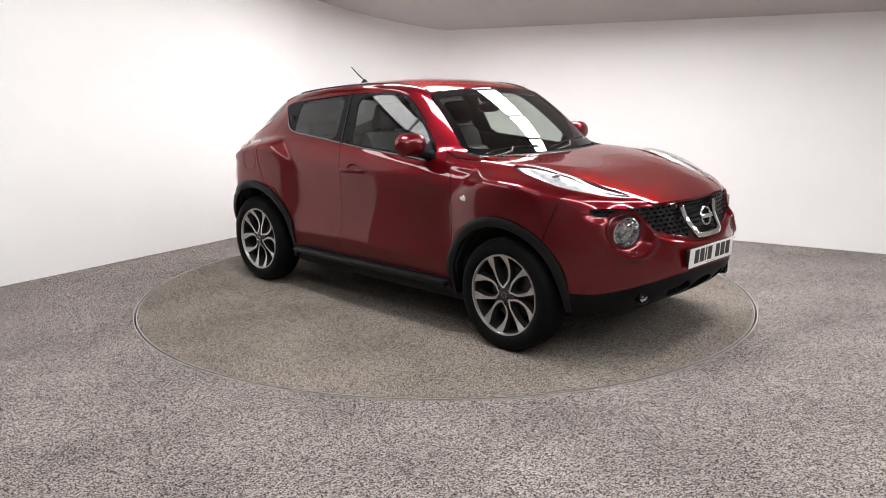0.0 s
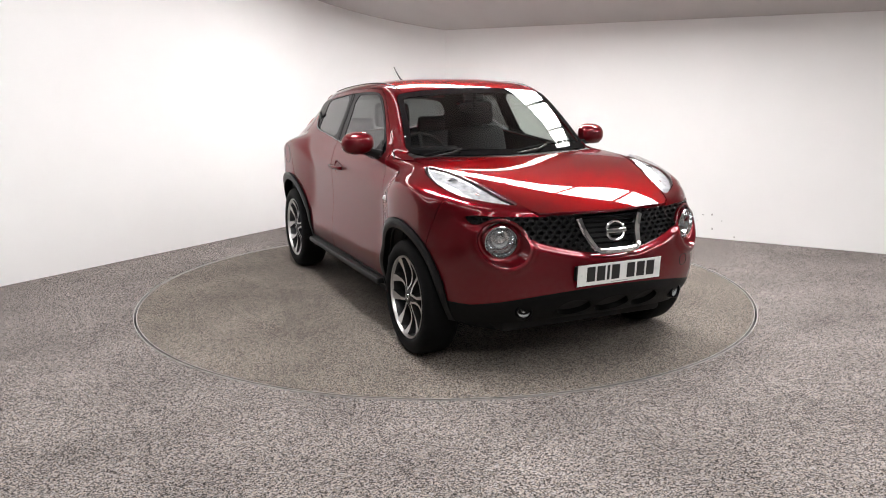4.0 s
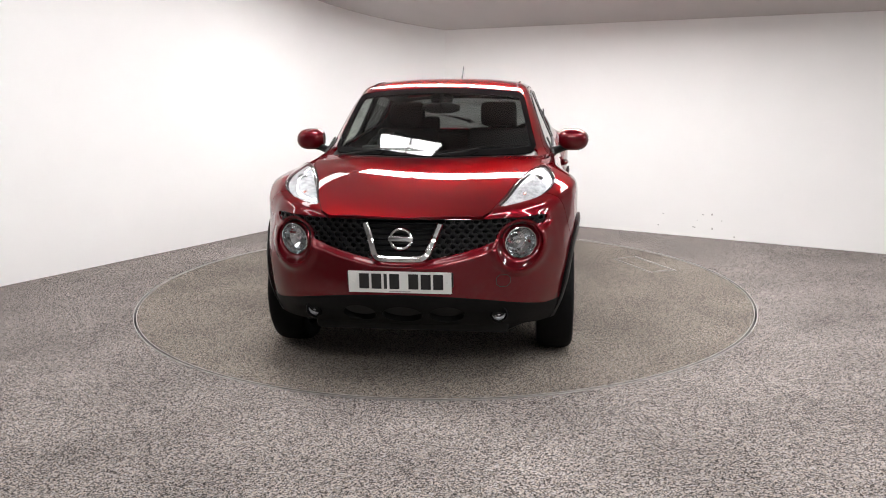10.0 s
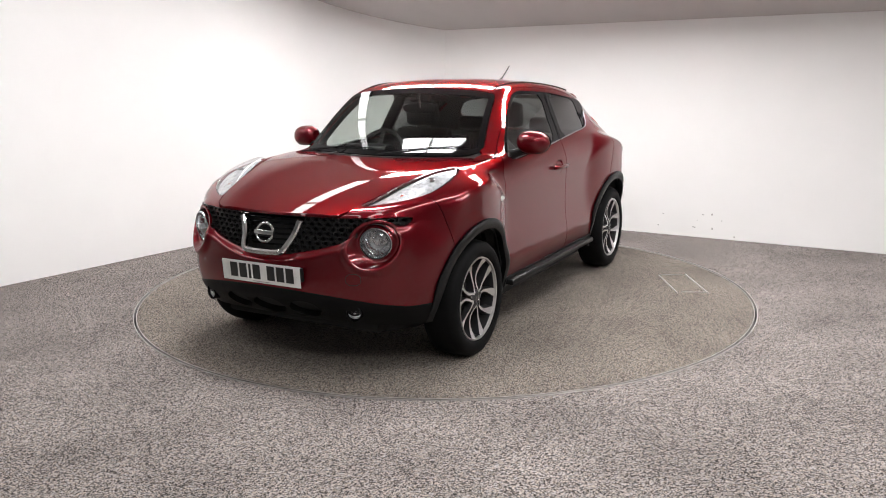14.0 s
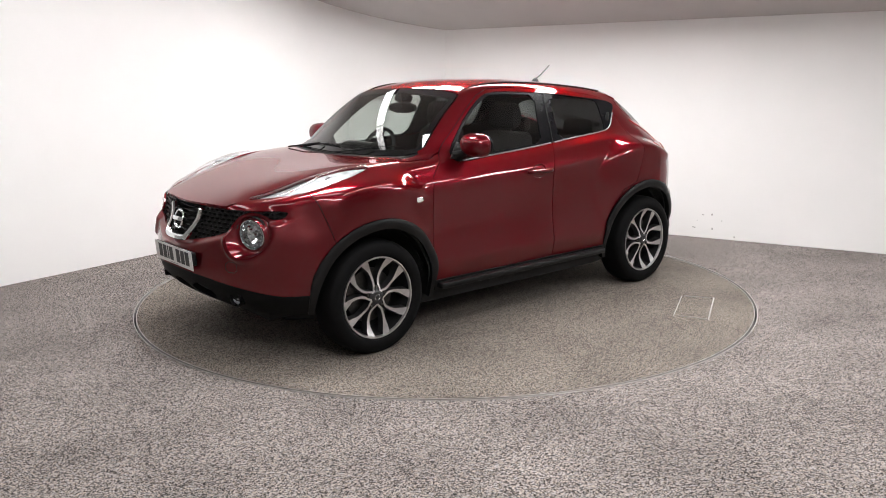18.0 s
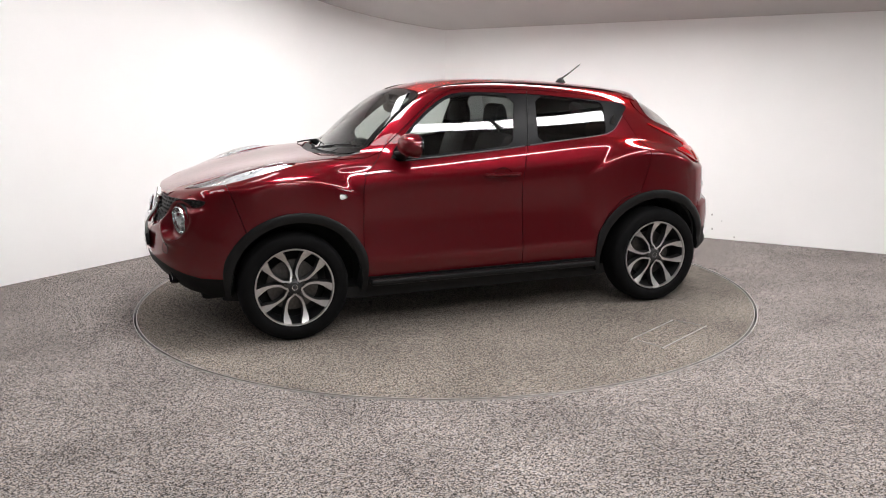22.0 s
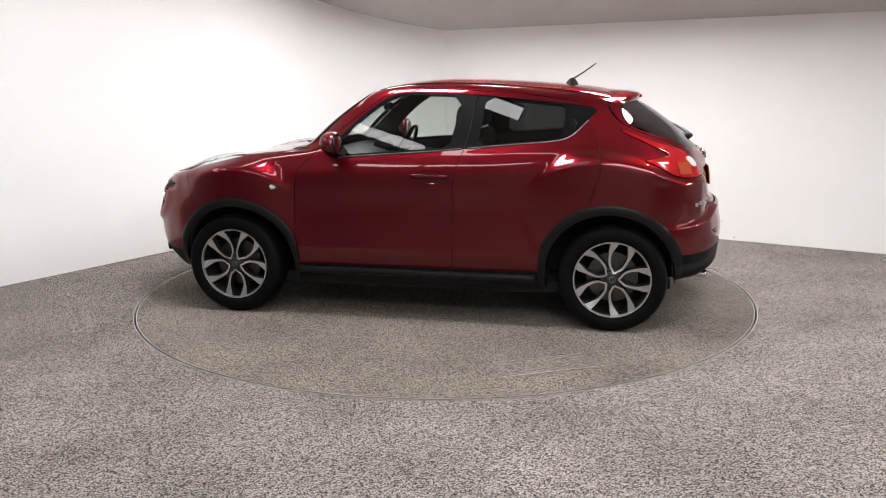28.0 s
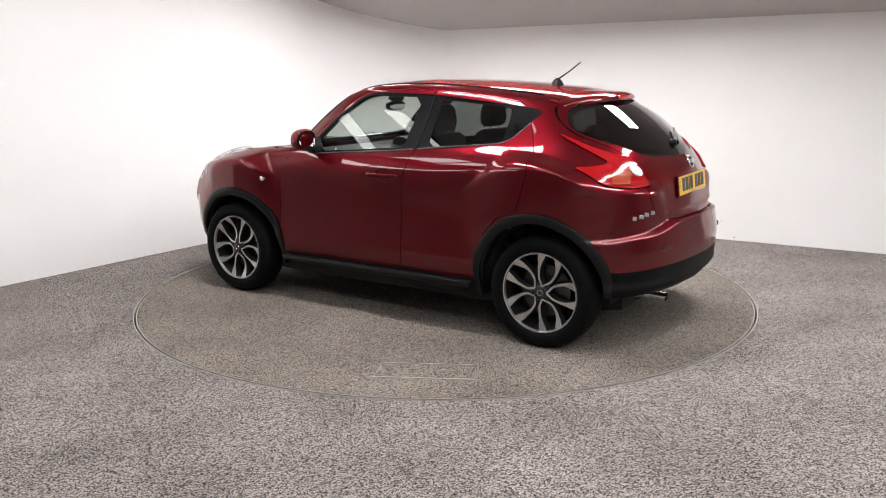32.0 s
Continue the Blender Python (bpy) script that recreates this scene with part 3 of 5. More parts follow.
def sculpt(P):
    """Press the wings, doors and haunches of the side, and the bumper's ledge, into the smooth body."""
    x, y, z = P[..., 0], P[..., 1], P[..., 2]
    door = along(DOOR_SECTION, z) - .50 * fold_over(z - along(DOOR_SHOULDER, x), .020)
    wing = .897 - .090 * (np.clip(1.25 - x, 0, 2) / .42) ** 2.2 - .026 * (np.clip(x - 1.25, 0, 2) / .25) ** 2 - 1.0 * fold_over(z - along(WING_CREST, x), .016) - .12 * fold_over(.56 - z, .04)
    haunch = .897 - .088 * (np.clip(x + 1.2, 0, 2) / .55) ** 2 - .026 * (np.clip(-1.28 - x, 0, 2) / .25) ** 2 - 1.10 * fold_over(z - along(HAUNCH_CREST, x), .015) - .12 * fold_over(.56 - z, .04)
    side = bend(bend(door, wing, .013), haunch, .009)
    sill = along([(b[0], b[2]) for b in BELTS[6][4:18]], x)
    w = ease(x, -1.66, -1.45) * ease(x, 1.72, 1.50) * ease(z, sill + .02, sill - .05) * ease(y, .45, .6)
    Q = P.copy()
    Q[..., 1] = y + w * (side - y)
    # rear corner: upright quarter panel over the fuller bumper, with a ledge between them
    x, y, z = Q[..., 0], Q[..., 1], Q[..., 2]
    turn = np.arctan2(-(x + 1.20), y)
    reach = np.hypot(x + 1.20, y) + 1e-6
    upper, lower = ([(math.atan2(-(a + 1.20), b), math.hypot(a + 1.20, b)) for a, b in line] for line in (QUARTER, BUMPER))
    ledge = np.interp(y, (0, .34, .42, .50, .58, .66, .75, .85), (.757, .752, .740, .722, .705, .694, .686, .665))
    step = ease(z, ledge + .016, ledge - .016) * (1 - .30 * ease(z, .58, .74))
    want = along(upper, turn) * (1 - step) + along(lower, turn) * step - .10 * fold_over(z - .86, .03) - .5 * (np.clip(.60 - z, 0, 1)) ** 2
    w = ease(x, -1.38, -1.56) * np.maximum(ease(y, .38, .52), ease(z, .80, .77)) * ease(z, .99, .91) * ease(z, .36, .44)
    grow = 1 + w * (want / reach - 1)
    Q[..., 0], Q[..., 1] = -1.20 + (x + 1.20) * grow, y * grow
    # rolled lip under the grille and round the lamp pods
    x, y, z = Q[..., 0], Q[..., 1], Q[..., 2]
    near = (x > 1.5) & (z > .5) & (z < .95)
    flat = np.stack([y[near], z[near]], 1)
    d = np.maximum(inside(flat, GR), 0)
    pod = np.hypot(flat[:, 0] - LAMP[0], flat[:, 1] - LAMP[1])
    lip = (.012 * np.exp(-(d / .055) ** 2) - .027 * np.exp(-(d / .021) ** 2)) * ease(flat[:, 1], .86, .80) + .022 * np.exp(-((pod - .124) / .024) ** 2)
    push = np.zeros_like(x)
    push[near] = lip
    Q[..., 0] += push
    return Q


def body_skin(nu=400, nv=250):
    net = np.array([[(x, y, z if z else hood_z(x, y)) for x, y, z in b] for b in BELTS])
    flip = np.array([1, -1, 1.0])
    net = np.concatenate([net[:, 2:0:-1] * flip, net, net[:, -2:-4:-1] * flip], 1)
    net = np.concatenate([net, net[-2:-4:-1] * flip], 0)
    du = np.linalg.norm(np.diff(net, axis=1), axis=2).mean(0)
    dv = np.linalg.norm(np.diff(net, axis=0), axis=2).mean(1)
    u = np.concatenate([[0], np.cumsum(du)])
    v = np.concatenate([[0], np.cumsum(dv)])
    us, vs = np.linspace(u[2], u[-3], nu), np.linspace(v[0], v[-3], nv)
    Wu, Du = spline_matrix(u, us)
    Wv, Dv = spline_matrix(v, vs)
    P = np.einsum("ib,bsc,js->ijc", Wv, net, Wu)
    A = np.einsum("ib,bsc,js->ijc", Wv, net, Du)
    B = np.einsum("ib,bsc,js->ijc", Dv, net, Wu)
    Q = sculpt(P)
    moved = np.gradient(Q - P, us, axis=1), np.gradient(Q - P, vs, axis=0)
    N = np.cross(B + moved[1], A + moved[0])
    P = Q
    N /= np.linalg.norm(N, axis=2)[..., None] + 1e-12
    for e in (np.s_[:, 0], np.s_[:, -1], np.s_[-1, :]):
        P[e][..., 1] = 0
        N[e][..., 1] = 0
    N /= np.linalg.norm(N, axis=2)[..., None] + 1e-12
    V, N = P.reshape(-1, 3), N.reshape(-1, 3)
    if (N * (V - [0, 0, 0.7])).sum() < 0:
        N = -N
    i, j = np.meshgrid(np.arange(nv - 1), np.arange(nu - 1), indexing="ij")
    a = (i * nu + j).ravel()
    F = np.concatenate([np.stack([a, a + nu, a + 1], 1), np.stack([a + 1, a + nu, a + nu + 1], 1)])
    if np.einsum("ij,ij->i", np.cross(V[F[:, 1]] - V[F[:, 0]], V[F[:, 2]] - V[F[:, 0]]), N[F[:, 0]]).sum() < 0:
        F = F[:, ::-1]
    return Skin(V, N, F)


car = new("car")
tagged(car, "dark red metallic compact crossover car parked on a turntable", "car")
G = 0.0022
skin = body_skin()


def sheet(s, axis, low=-9, high=9, half=True, most=0.012, tilt=0.0, bow=0.0):
    """The same patch as one evenly curved pane, bent by a quadratic of its two other coordinates."""
    o = [k for k in range(3) if k != axis]
    a, b, f = s.V[:, o[0]], s.V[:, o[1]], s.V[:, axis]
    use = (s.V[:, 2] > low) & (s.V[:, 2] < high)

    def terms(a, b):
        if axis == 2:
            lin = [b ** j * a ** i for j in (0, 2, 4) for i in range(4 - j // 2)]
        else:
            lin = [np.ones_like(a), b, b * b] + ([a * a, a * a * b] if half else [a, a * a, a * b])
        return np.stack(lin, 1)

    c = np.linalg.lstsq(terms(a[use], b[use]), f[use], rcond=None)[0]
    e = 1e-3
    V, N = s.V.copy(), np.zeros_like(s.V)
    V[:, axis] += np.clip(terms(a, b) @ c - f, -most, most)
    N[:, axis] = 1
    N[:, o[0]] = -((terms(a + e, b) - terms(a - e, b)) @ c) / (2 * e)
    N[:, o[1]] = -((terms(a, b + e) - terms(a, b - e)) @ c) / (2 * e) + tilt * (b - 1.27) * (1 if f.mean() > 0 else -1)
    N[:, 1] += bow * s.V[:, 1]
    N /= np.linalg.norm(N, axis=1)[:, None]
    if (N * s.N).sum() < 0:
        N = -N
    return Skin(V, N, s.F)


def domed(s, d):
    """The patch pushed out by d at each corner, with normals of the new shape."""
    V = s.V + s.N * d[:, None]
    N = np.zeros_like(V)
    n = np.cross(V[s.F[:, 1]] - V[s.F[:, 0]], V[s.F[:, 2]] - V[s.F[:, 0]])
    for k in range(3):
        np.add.at(N, s.F[:, k], n)
    N /= np.linalg.norm(N, axis=1)[:, None] + 1e-12
    if (N * s.N).sum() < 0:
        N = -N
    return Skin(V, N, s.F)


def two(s, name, material, label="", fold=0.012, parent=None):
    """A left and a right part."""
    return s.ob(name, material, parent or car, label, fold), s.mirrored().ob(name, material, parent or car, label, fold)


def gap_cut(s, f):
    """Inside and outside of an outline with a shut line between them."""
    a, _ = s.cut(f + G)
    _, b = s.cut(f - G)
    return a, b


FW, RW = (1.272, 0.335), (-1.207, 0.345)


def arch(s, c, r):
    return np.maximum(np.hypot(s.V[:, 0] - c[0], s.V[:, 2] - c[1]) - r, 0.45 - s.V[:, 1])


# wheel openings and the black arches round them
for c in (FW, RW):
    _, skin = skin.cut(arch(skin, c, 0.400))
lining_base = skin
for c in (FW, RW):
    a, skin = skin.cut(arch(skin, c, 0.458 - 0.028 * np.clip((0.52 - skin.V[:, 2]) / 0.2, 0, 1)))
    q = (np.hypot(a.V[:, 0] - c[0], a.V[:, 2] - c[1]) - 0.400) / 0.070
    q = np.clip(q, 0, 1)
    low_ = np.clip((a.V[:, 2] - 0.30) / 0.2, 0.12, 1)
    da = ((0.007 + 0.012 * np.sin(np.pi * q * 0.92 + 0.12)) * low_)[:, None]
    rad = np.stack([a.V[:, 0] - c[0], 0 * q, a.V[:, 2] - c[1]], 1)
    rad /= np.linalg.norm(rad, axis=1)[:, None]
    nn = a.N - rad * (0.50 * low_ * np.cos(np.pi * q * 0.92 + 0.12))[:, None]
    a = Skin(a.V + a.N * da, nn / np.linalg.norm(nn, axis=1)[:, None], a.F)
    two(a, "wheel_arch_trim", PLASTIC, "black plastic wheel arch moulding", 0.12)


# lower black cladding
def clad(s):
    x, y, z = s.V.T
    f = 0.505 - 0.10 * np.clip(np.abs(y) / 0.72, 0, 1) ** 2
    r = 0.514 - 0.022 * np.clip(np.abs(y) / 0.75, 0, 1) ** 2
    w = np.interp(x, (-1.55, -1.25, -0.9, 0.9, 1.3, 1.6), (0, 0.5, 1, 1, 0.5, 0))
    return z - (w * 0.352 + (1 - w) * np.where(x > 0, f, r))


low, skin = skin.cut(clad(skin))
fl, rest = low.cut(1.2 - low.V[:, 0])
rl, sill = rest.cut(rest.V[:, 0] + 1.2)
_, sill = sill.cut(sill.V[:, 2] - 0.290)
for y, w in ((0.0, .105), (.225, .09)):
    _, fl = fl.cut(np.hypot((fl.V[:, 1] - y) / w, (fl.V[:, 2] - .385) / .052) - 1)
fl.both().ob("lower_front_bumper", VALANCE, car, "unpainted black plastic lower bumper", 0.03)
rl.both().ob("lower_rear_bumper", VALANCE, car, "unpainted black plastic lower bumper", 0.03)
two(sill.moved(0.008), "side_sill", PLASTIC, "black plastic sill strip", 0.05)
for s_ in (1, -1):
    part("sill_step", box_bm(1.58, .075, .040, pose(.035, s_ * .838, .318), .014), PLASTIC, car, "black plastic step edge along the sill")

# side windows
DAY = chaikin([(.60, 1.050), (.22, 1.080), (-.25, 1.120), (-.56, 1.150), (-.86, 1.172), (-.95, 1.20), (-1.01, 1.26), (-1.075, 1.33), (-1.11, 1.362), (-1.06, 1.384), (-.94, 1.402), (-.76, 1.420), (-.39, 1.458), (-.02, 1.475), (.16, 1.475), (.27, 1.440), (.42, 1.333), (.56, 1.20), (.655, 1.09)], 1)
FWIN = chaikin([(.525, 1.078), (.35, 1.093), (0, 1.118), (-.185, 1.133), (-.205, 1.25), (-.252, 1.448), (-.02, 1.456), (.17, 1.46), (.27, 1.418), (.39, 1.335), (.50, 1.235), (.56, 1.16)], 1)
RWIN = chaikin([(-.365, 1.138), (-.56, 1.153), (-.85, 1.172), (-.893, 1.185), (-.912, 1.336), (-.905, 1.385), (-.86, 1.402), (-.61, 1.430), (-.400, 1.450), (-.384, 1.29)], 1)
day, skin = skin.cut(poly_side(skin, DAY, 0.5))
day = sheet(day, 1, 1.1, 1.42, False, 0.008, 0.45)
g1, frame_ = day.cut(poly_side(day, FWIN))
g2, frame_ = frame_.cut(poly_side(frame_, RWIN))
windows = two(g1.moved(-0.006), "front_side_window", GLASS, "clear front door glass", 0)
windows += two(g2.moved(-0.006), "rear_side_window", GLASS_DARK, "dark tinted rear door glass", 0)
two(frame_.moved(-0.003), "window_surround", TRIM, "gloss black pillar trim", 0.012)

# windscreen and rear window
WS = chaikin([(-.2, 1.090), (.15, 1.091), (.45, 1.098), (.60, 1.106), (.655, 1.125), (.625, 1.22), (.585, 1.36), (.560, 1.445), (.53, 1.470), (.3, 1.492), (0, 1.500), (-.2, 1.500)], 1)
BG = chaikin([(-.2, 1.095), (.25, 1.10), (.42, 1.112), (.55, 1.175), (.612, 1.235), (.618, 1.27), (.585, 1.33), (.54, 1.385), (.45, 1.415), (.2, 1.425), (-.2, 1.425)], 1)
ws, skin = skin.cut(np.maximum(inside(skin.V[:, [1, 2]], WS), 0.15 - skin.V[:, 0]))
ws = sheet(ws, 0, 1.17, 1.44, True, 0.02, bow=0.08)
band = np.maximum(inside(ws.V[:, [1, 2]], WS) + 0.03, 1.112 - ws.V[:, 2])
windscreen_glass, edge = ws.cut(band)
windows += (windscreen_glass.both().moved(-0.003).ob("windscreen", GLASS, car, "clear windscreen reflecting the ceiling lights", 0),)
edge.both().moved(-0.003).ob("windscreen_edge", CERAMIC, car, "black ceramic border of the windscreen", 0.01)
bg, skin = skin.cut(np.maximum(inside(skin.V[:, [1, 2]], BG), skin.V[:, 0] + 1.12))
bg = sheet(bg, 0, 1.14, 1.40)
windows += (bg.both().moved(-0.004).ob("rear_window", GLASS_DARK, car, "dark tinted rear window", 0.01),)

# bonnet, head lamps, grille, round lamps
HL = chaikin([(1.905, .462), (1.78, .505), (1.60, .552), (1.42, .612), (1.28, .672), (1.225, .705), (1.28, .735), (1.42, .765), (1.58, .755), (1.72, .675), (1.82, .575)], 2)
BN = chaikin([(2.025, -.2), (2.025, .12), (2.0, .34), (1.972, .425), (1.90, .458), (1.78, .500), (1.60, .547), (1.42, .607), (1.25, .672), (1.05, .690), (.94, .672), (.955, .58), (1.01, .40), (1.045, .15), (1.05, -.2)], 1)
hl, skin = gap_cut(skin, np.maximum(inside(skin.V[:, :2], HL), 0.86 - skin.V[:, 2]))
bonnet, skin = gap_cut(skin, np.maximum(np.maximum(inside(skin.V[:, :2], BN), 0.872 - skin.V[:, 2]), 0.86 - skin.V[:, 0]))
bonnet = sheet(bonnet, 2, most=0.006)
bonnet.both().ob("bonnet", PAINT, car, "glossy dark red bonnet", 0.015)
rl_ = np.maximum(np.hypot(skin.V[:, 1] - LAMP[0], (skin.V[:, 2] - LAMP[1])) - 0.113, 1.5 - skin.V[:, 0])
hole, skin = skin.cut(rl_)
fr = np.maximum(inside(skin.V[:, [1, 2]], GR), 1.55 - skin.V[:, 0])
fr = np.maximum(fr, 0.127 - np.hypot(skin.V[:, 1] - LAMP[0], skin.V[:, 2] - LAMP[1]))
grille, skin = skin.cut(fr)
cowl, skin = skin.cut(np.maximum(np.maximum(np.abs(skin.V[:, 1]) - 0.66, 0.82 - skin.V[:, 0]), np.maximum(skin.V[:, 0] - 1.07, 1.07 - skin.V[:, 2])))
cowl.both().moved(-0.012).ob("cowl_panel", PLASTIC, car, "black plastic cowl under the windscreen", 0)

# tail lamps
TL = chaikin([(-1.245, 1.250), (-1.37, 1.202), (-1.48, 1.160), (-1.58, 1.128), (-1.66, 1.103), (-1.735, 1.078), (-1.785, 1.03), (-1.78, .96), (-1.69, .950), (-1.60, .963), (-1.54, .992), (-1.47, 1.035), (-1.38, 1.069), (-1.48, 1.073), (-1.555, 1.086), (-1.50, 1.116), (-1.40, 1.165), (-1.25, 1.232)], 1)
tl, skin = gap_cut(skin, poly_side(skin, TL, 0.545))

# doors and wings
DOOR_F = [(.855, .30), (.861, .35), (.858, .64), (.848, .90), (.83, .985), (.70, 1.118), (.64, 1.175), (.40, 1.37), (.28, 1.455), (.18, 1.492), (-.02, 1.50), (-.35, 1.484), (-.335, 1.45), (-.309, 1.235), (-.280, 1.123), (-.235, .993), (-.216, .888), (-.216, .631), (-.217, .30)]
DOOR_R = [(-.217, .30), (-.216, .631), (-.216, .888), (-.235, .993), (-.280, 1.123), (-.309, 1.235), (-.335, 1.45), (-.35, 1.484), (-.60, 1.466), (-.76, 1.448), (-.95, 1.42), (-1.0, 1.40), (-1.05, 1.317), (-1.13, 1.13), (-1.148, 1.035), (-1.12, .93), (-1.075, .80), (-.95, .755), (-.85, .65), (-.785, .52), (-.775, .30)]
df, skin = gap_cut(skin, poly_side(skin, DOOR_F, 0.5))
dr, skin = gap_cut(skin, poly_side(skin, DOOR_R, 0.5))
front_doors = two(df, "front_door", PAINT, "dark red front door")
rear_doors = two(dr, "rear_door", PAINT, "dark red rear door")
HATCH = chaikin([(-.2, .755), (.36, .755), (.46, .758), (.53, .80), (.575, .87), (.592, .95), (.575, 1.03), (.540, 1.09), (.56, 1.14), (.61, 1.20), (.635, 1.25), (.60, 1.34), (.555, 1.40), (.50, 1.44), (.3, 1.462), (-.2, 1.472)], 1)
hatch, skin = gap_cut(skin, np.maximum(inside(skin.V[:, [1, 2]], HATCH), skin.V[:, 0] + 1.17))
hatch.both().ob("tailgate", PAINT, car, "dark red tailgate")
wing, skin = gap_cut(skin, np.maximum(np.maximum(0.50 - skin.V[:, 0], line_side(skin, [(1.47, .5), (1.57, .70), (1.635, .90), (1.66, .96), (1.7, 1.1)])), np.maximum(0.45 - skin.V[:, 1], inside(skin.V[:, [0, 2]], [(.5, .2), (2.2, .2), (2.2, 1.02), (1.25, 1.09), (.95, 1.08), (.80, 1.085), (.70, 1.118), (.5, 1.2)]))))
two(wing, "front_wing", PAINT, "dark red front wing")
nose, skin = skin.cut(1.0 - skin.V[:, 0])
nose.both().ob("front_bumper", PAINT, car, "dark red front bumper")
tailb, skin = gap_cut(skin, np.maximum(line_side(skin, [(-1.50, .4), (-1.553, .616), (-1.597, .671), (-1.66, .752), (-2.3, .7521)]), skin.V[:, 2] - 0.752))
tailb.both().ob("rear_bumper", PAINT, car, "dark red rear bumper")
roof, skin = gap_cut(skin, np.maximum(np.abs(skin.V[:, 1]) - 0.505, np.maximum(1.38 - skin.V[:, 2], skin.V[:, 0] - 0.42)))
roof.both().ob("roof", PAINT, car, "dark red roof panel")
two(skin, "side_panel", PAINT, "dark red pillars and rear quarter panel")

# dark lining behind the skin
lin = lining_base
_, lin = lin.cut(poly_side(lin, DAY, 0.5) + 0.012)
_, lin = lin.cut(np.maximum(inside(lin.V[:, [1, 2]], WS), 0.15 - lin.V[:, 0]) + 0.012)
_, lin = lin.cut(np.maximum(inside(lin.V[:, [1, 2]], BG), lin.V[:, 0] + 1.12) + 0.012)
_, lin = lin.cut(np.maximum(inside(lin.V[:, [1, 2]], GR) , 1.55 - lin.V[:, 0]) )
_, lin = lin.cut(np.maximum(np.hypot(lin.V[:, 1] - LAMP[0], lin.V[:, 2] - LAMP[1]) - 0.118, 1.5 - lin.V[:, 0]))
lin.both().moved(-0.030).ob("inner_shell", DARK, car, "dark inner panels and headlining", 0)

# ---- wheels ----
def wheel(x, s, turn):
    """One wheel: its outer face looks along s * y."""
    w = new("wheel")
    w.parent = car
    tagged(w, "five double spoke alloy wheel with black tyre")
    w.matrix_basis = pose(x, s * 0.775, 0.334, 0, 0, 0 if s > 0 else 180)
    prof = [(.238, .085), (.247, .098), (.268, .106), (.296, .104), (.318, .094), (.328, .080), (.334, .055), (.335, 0), (.334, -.055), (.328, -.080), (.315, -.096), (.28, -.105), (.250, -.098), (.238, -.085)]
    V, F = lathe(prof, 96)
    make("tyre", V, F, RUBBER, w)
    V, F = lathe([(.241, .086), (.239, .097), (.232, .096), (.228, .080)], 72)
    make("rim", V, F, ALLOY, w)
    V, F = lathe([(.229, .082), (.222, .04), (.215, -.08)], 72)
    make("rim_barrel", V, F, ALLOY_DARK, w)
    V, F = lathe([(.16, -.01), (.158, .0), (.05, .004), (.0, .004)], 48)
    make("brake_disc", V, F, STEEL, w)
    V, F = lathe([(.232, -.06), (.0, -.06)], 48)
    make("wheel_back", V, F, DARK, w)
    for k in range(5):
        for d in (-1, 1):
            a0 = math.radians(turn + 72 * k)
            V, F = [], []
            n = 21
            for q in np.linspace(0, 1, n):
                r = 0.040 + q * (0.233 - 0.040)
                off = np.interp(r, (.040, .052, .065, .08, .10, .13, .16, .20, .233), (.003, .009, .022, .034, .044, .053, .0575, .0565, .052))
                a = a0 + d * math.asin(off / r)
                y = 0.080 - 0.022 * math.sin(q * math.pi) + 0.008 * q
                hw = np.interp(r, (.04, .08, .13, .16, .18, .20, .233), (.0068, .0068, .0075, .0095, .014, .020, .026))
                ca, sa = math.cos(a), math.sin(a)
                for off, yy in ((-hw, y), (hw, y), (hw * 1.2 + .003, y - 0.045), (-hw * 1.2 - .003, y - 0.045)):
                    V.append((r * ca - off * sa, yy, r * sa + off * ca))
            for i in range(n - 1):
                for j in range(4):
                    j2 = (j + 1) % 4
                    F.append((i * 4 + j2, (i + 1) * 4 + j2, (i + 1) * 4 + j, i * 4 + j))
            sp = make("spoke", V, F, ALLOY, w, sharp=25)
            sp.data.materials.append(ALLOY_DARK)
            for p in sp.data.polygons:
                p.material_index = 0 if p.index % 4 == 0 else 1
        a1 = math.radians(turn + 72 * k + 36)
        V, F = lathe([(.0085, .0), (.0085, .018), (.006, .021), (.0, .021)], 10, pose(.062 * math.cos(a1), .055, .062 * math.sin(a1)))
        make("wheel_nut", V, F, STEEL, w)
    V, F = tube([(.0165 * math.cos(t), .0835, .0165 * math.sin(t)) for t in np.linspace(0, 2 * math.pi, 25)], .0025, 6, False)
    make("hub_ring", V, F, CHROME, w)
    V, F = lathe([(.055, .05), (.052, .074), (.034, .078), (.030, .082), (.0, .084)], 32)
    make("hub_cap", V, F, ALLOY_DARK, w, "grey hub cap")
    return w


for x, s, turn in ((1.30, 1, 126), (1.30, -1, 76), (-1.23, 1, 106), (-1.23, -1, 126)):
    wheel(x, s, turn)

# ---- the car's fittings ----
FRONT = np.vstack([s.V for s in (grille, hole, nose, fl)])
REAR = np.vstack([s.V for s in (hatch, tailb, rl, bg)])
SIDE = np.vstack([s.V for s in (df, dr, wing, day, skin)])


def on_front(y, z):
    """x of the nose's skin at a place seen from the front."""
    d = np.hypot(FRONT[:, 1] - abs(y), FRONT[:, 2] - z)
    k = np.argsort(d)[:6]
    w = 1 / (d[k] + 1e-4)
    return float((FRONT[k, 0] * w).sum() / w.sum())


def on_rear(y, z):
    d = np.hypot(REAR[:, 1] - abs(y), REAR[:, 2] - z)
    k = np.argsort(d)[:6]
    w = 1 / (d[k] + 1e-4)
    return float((REAR[k, 0] * w).sum() / w.sum())


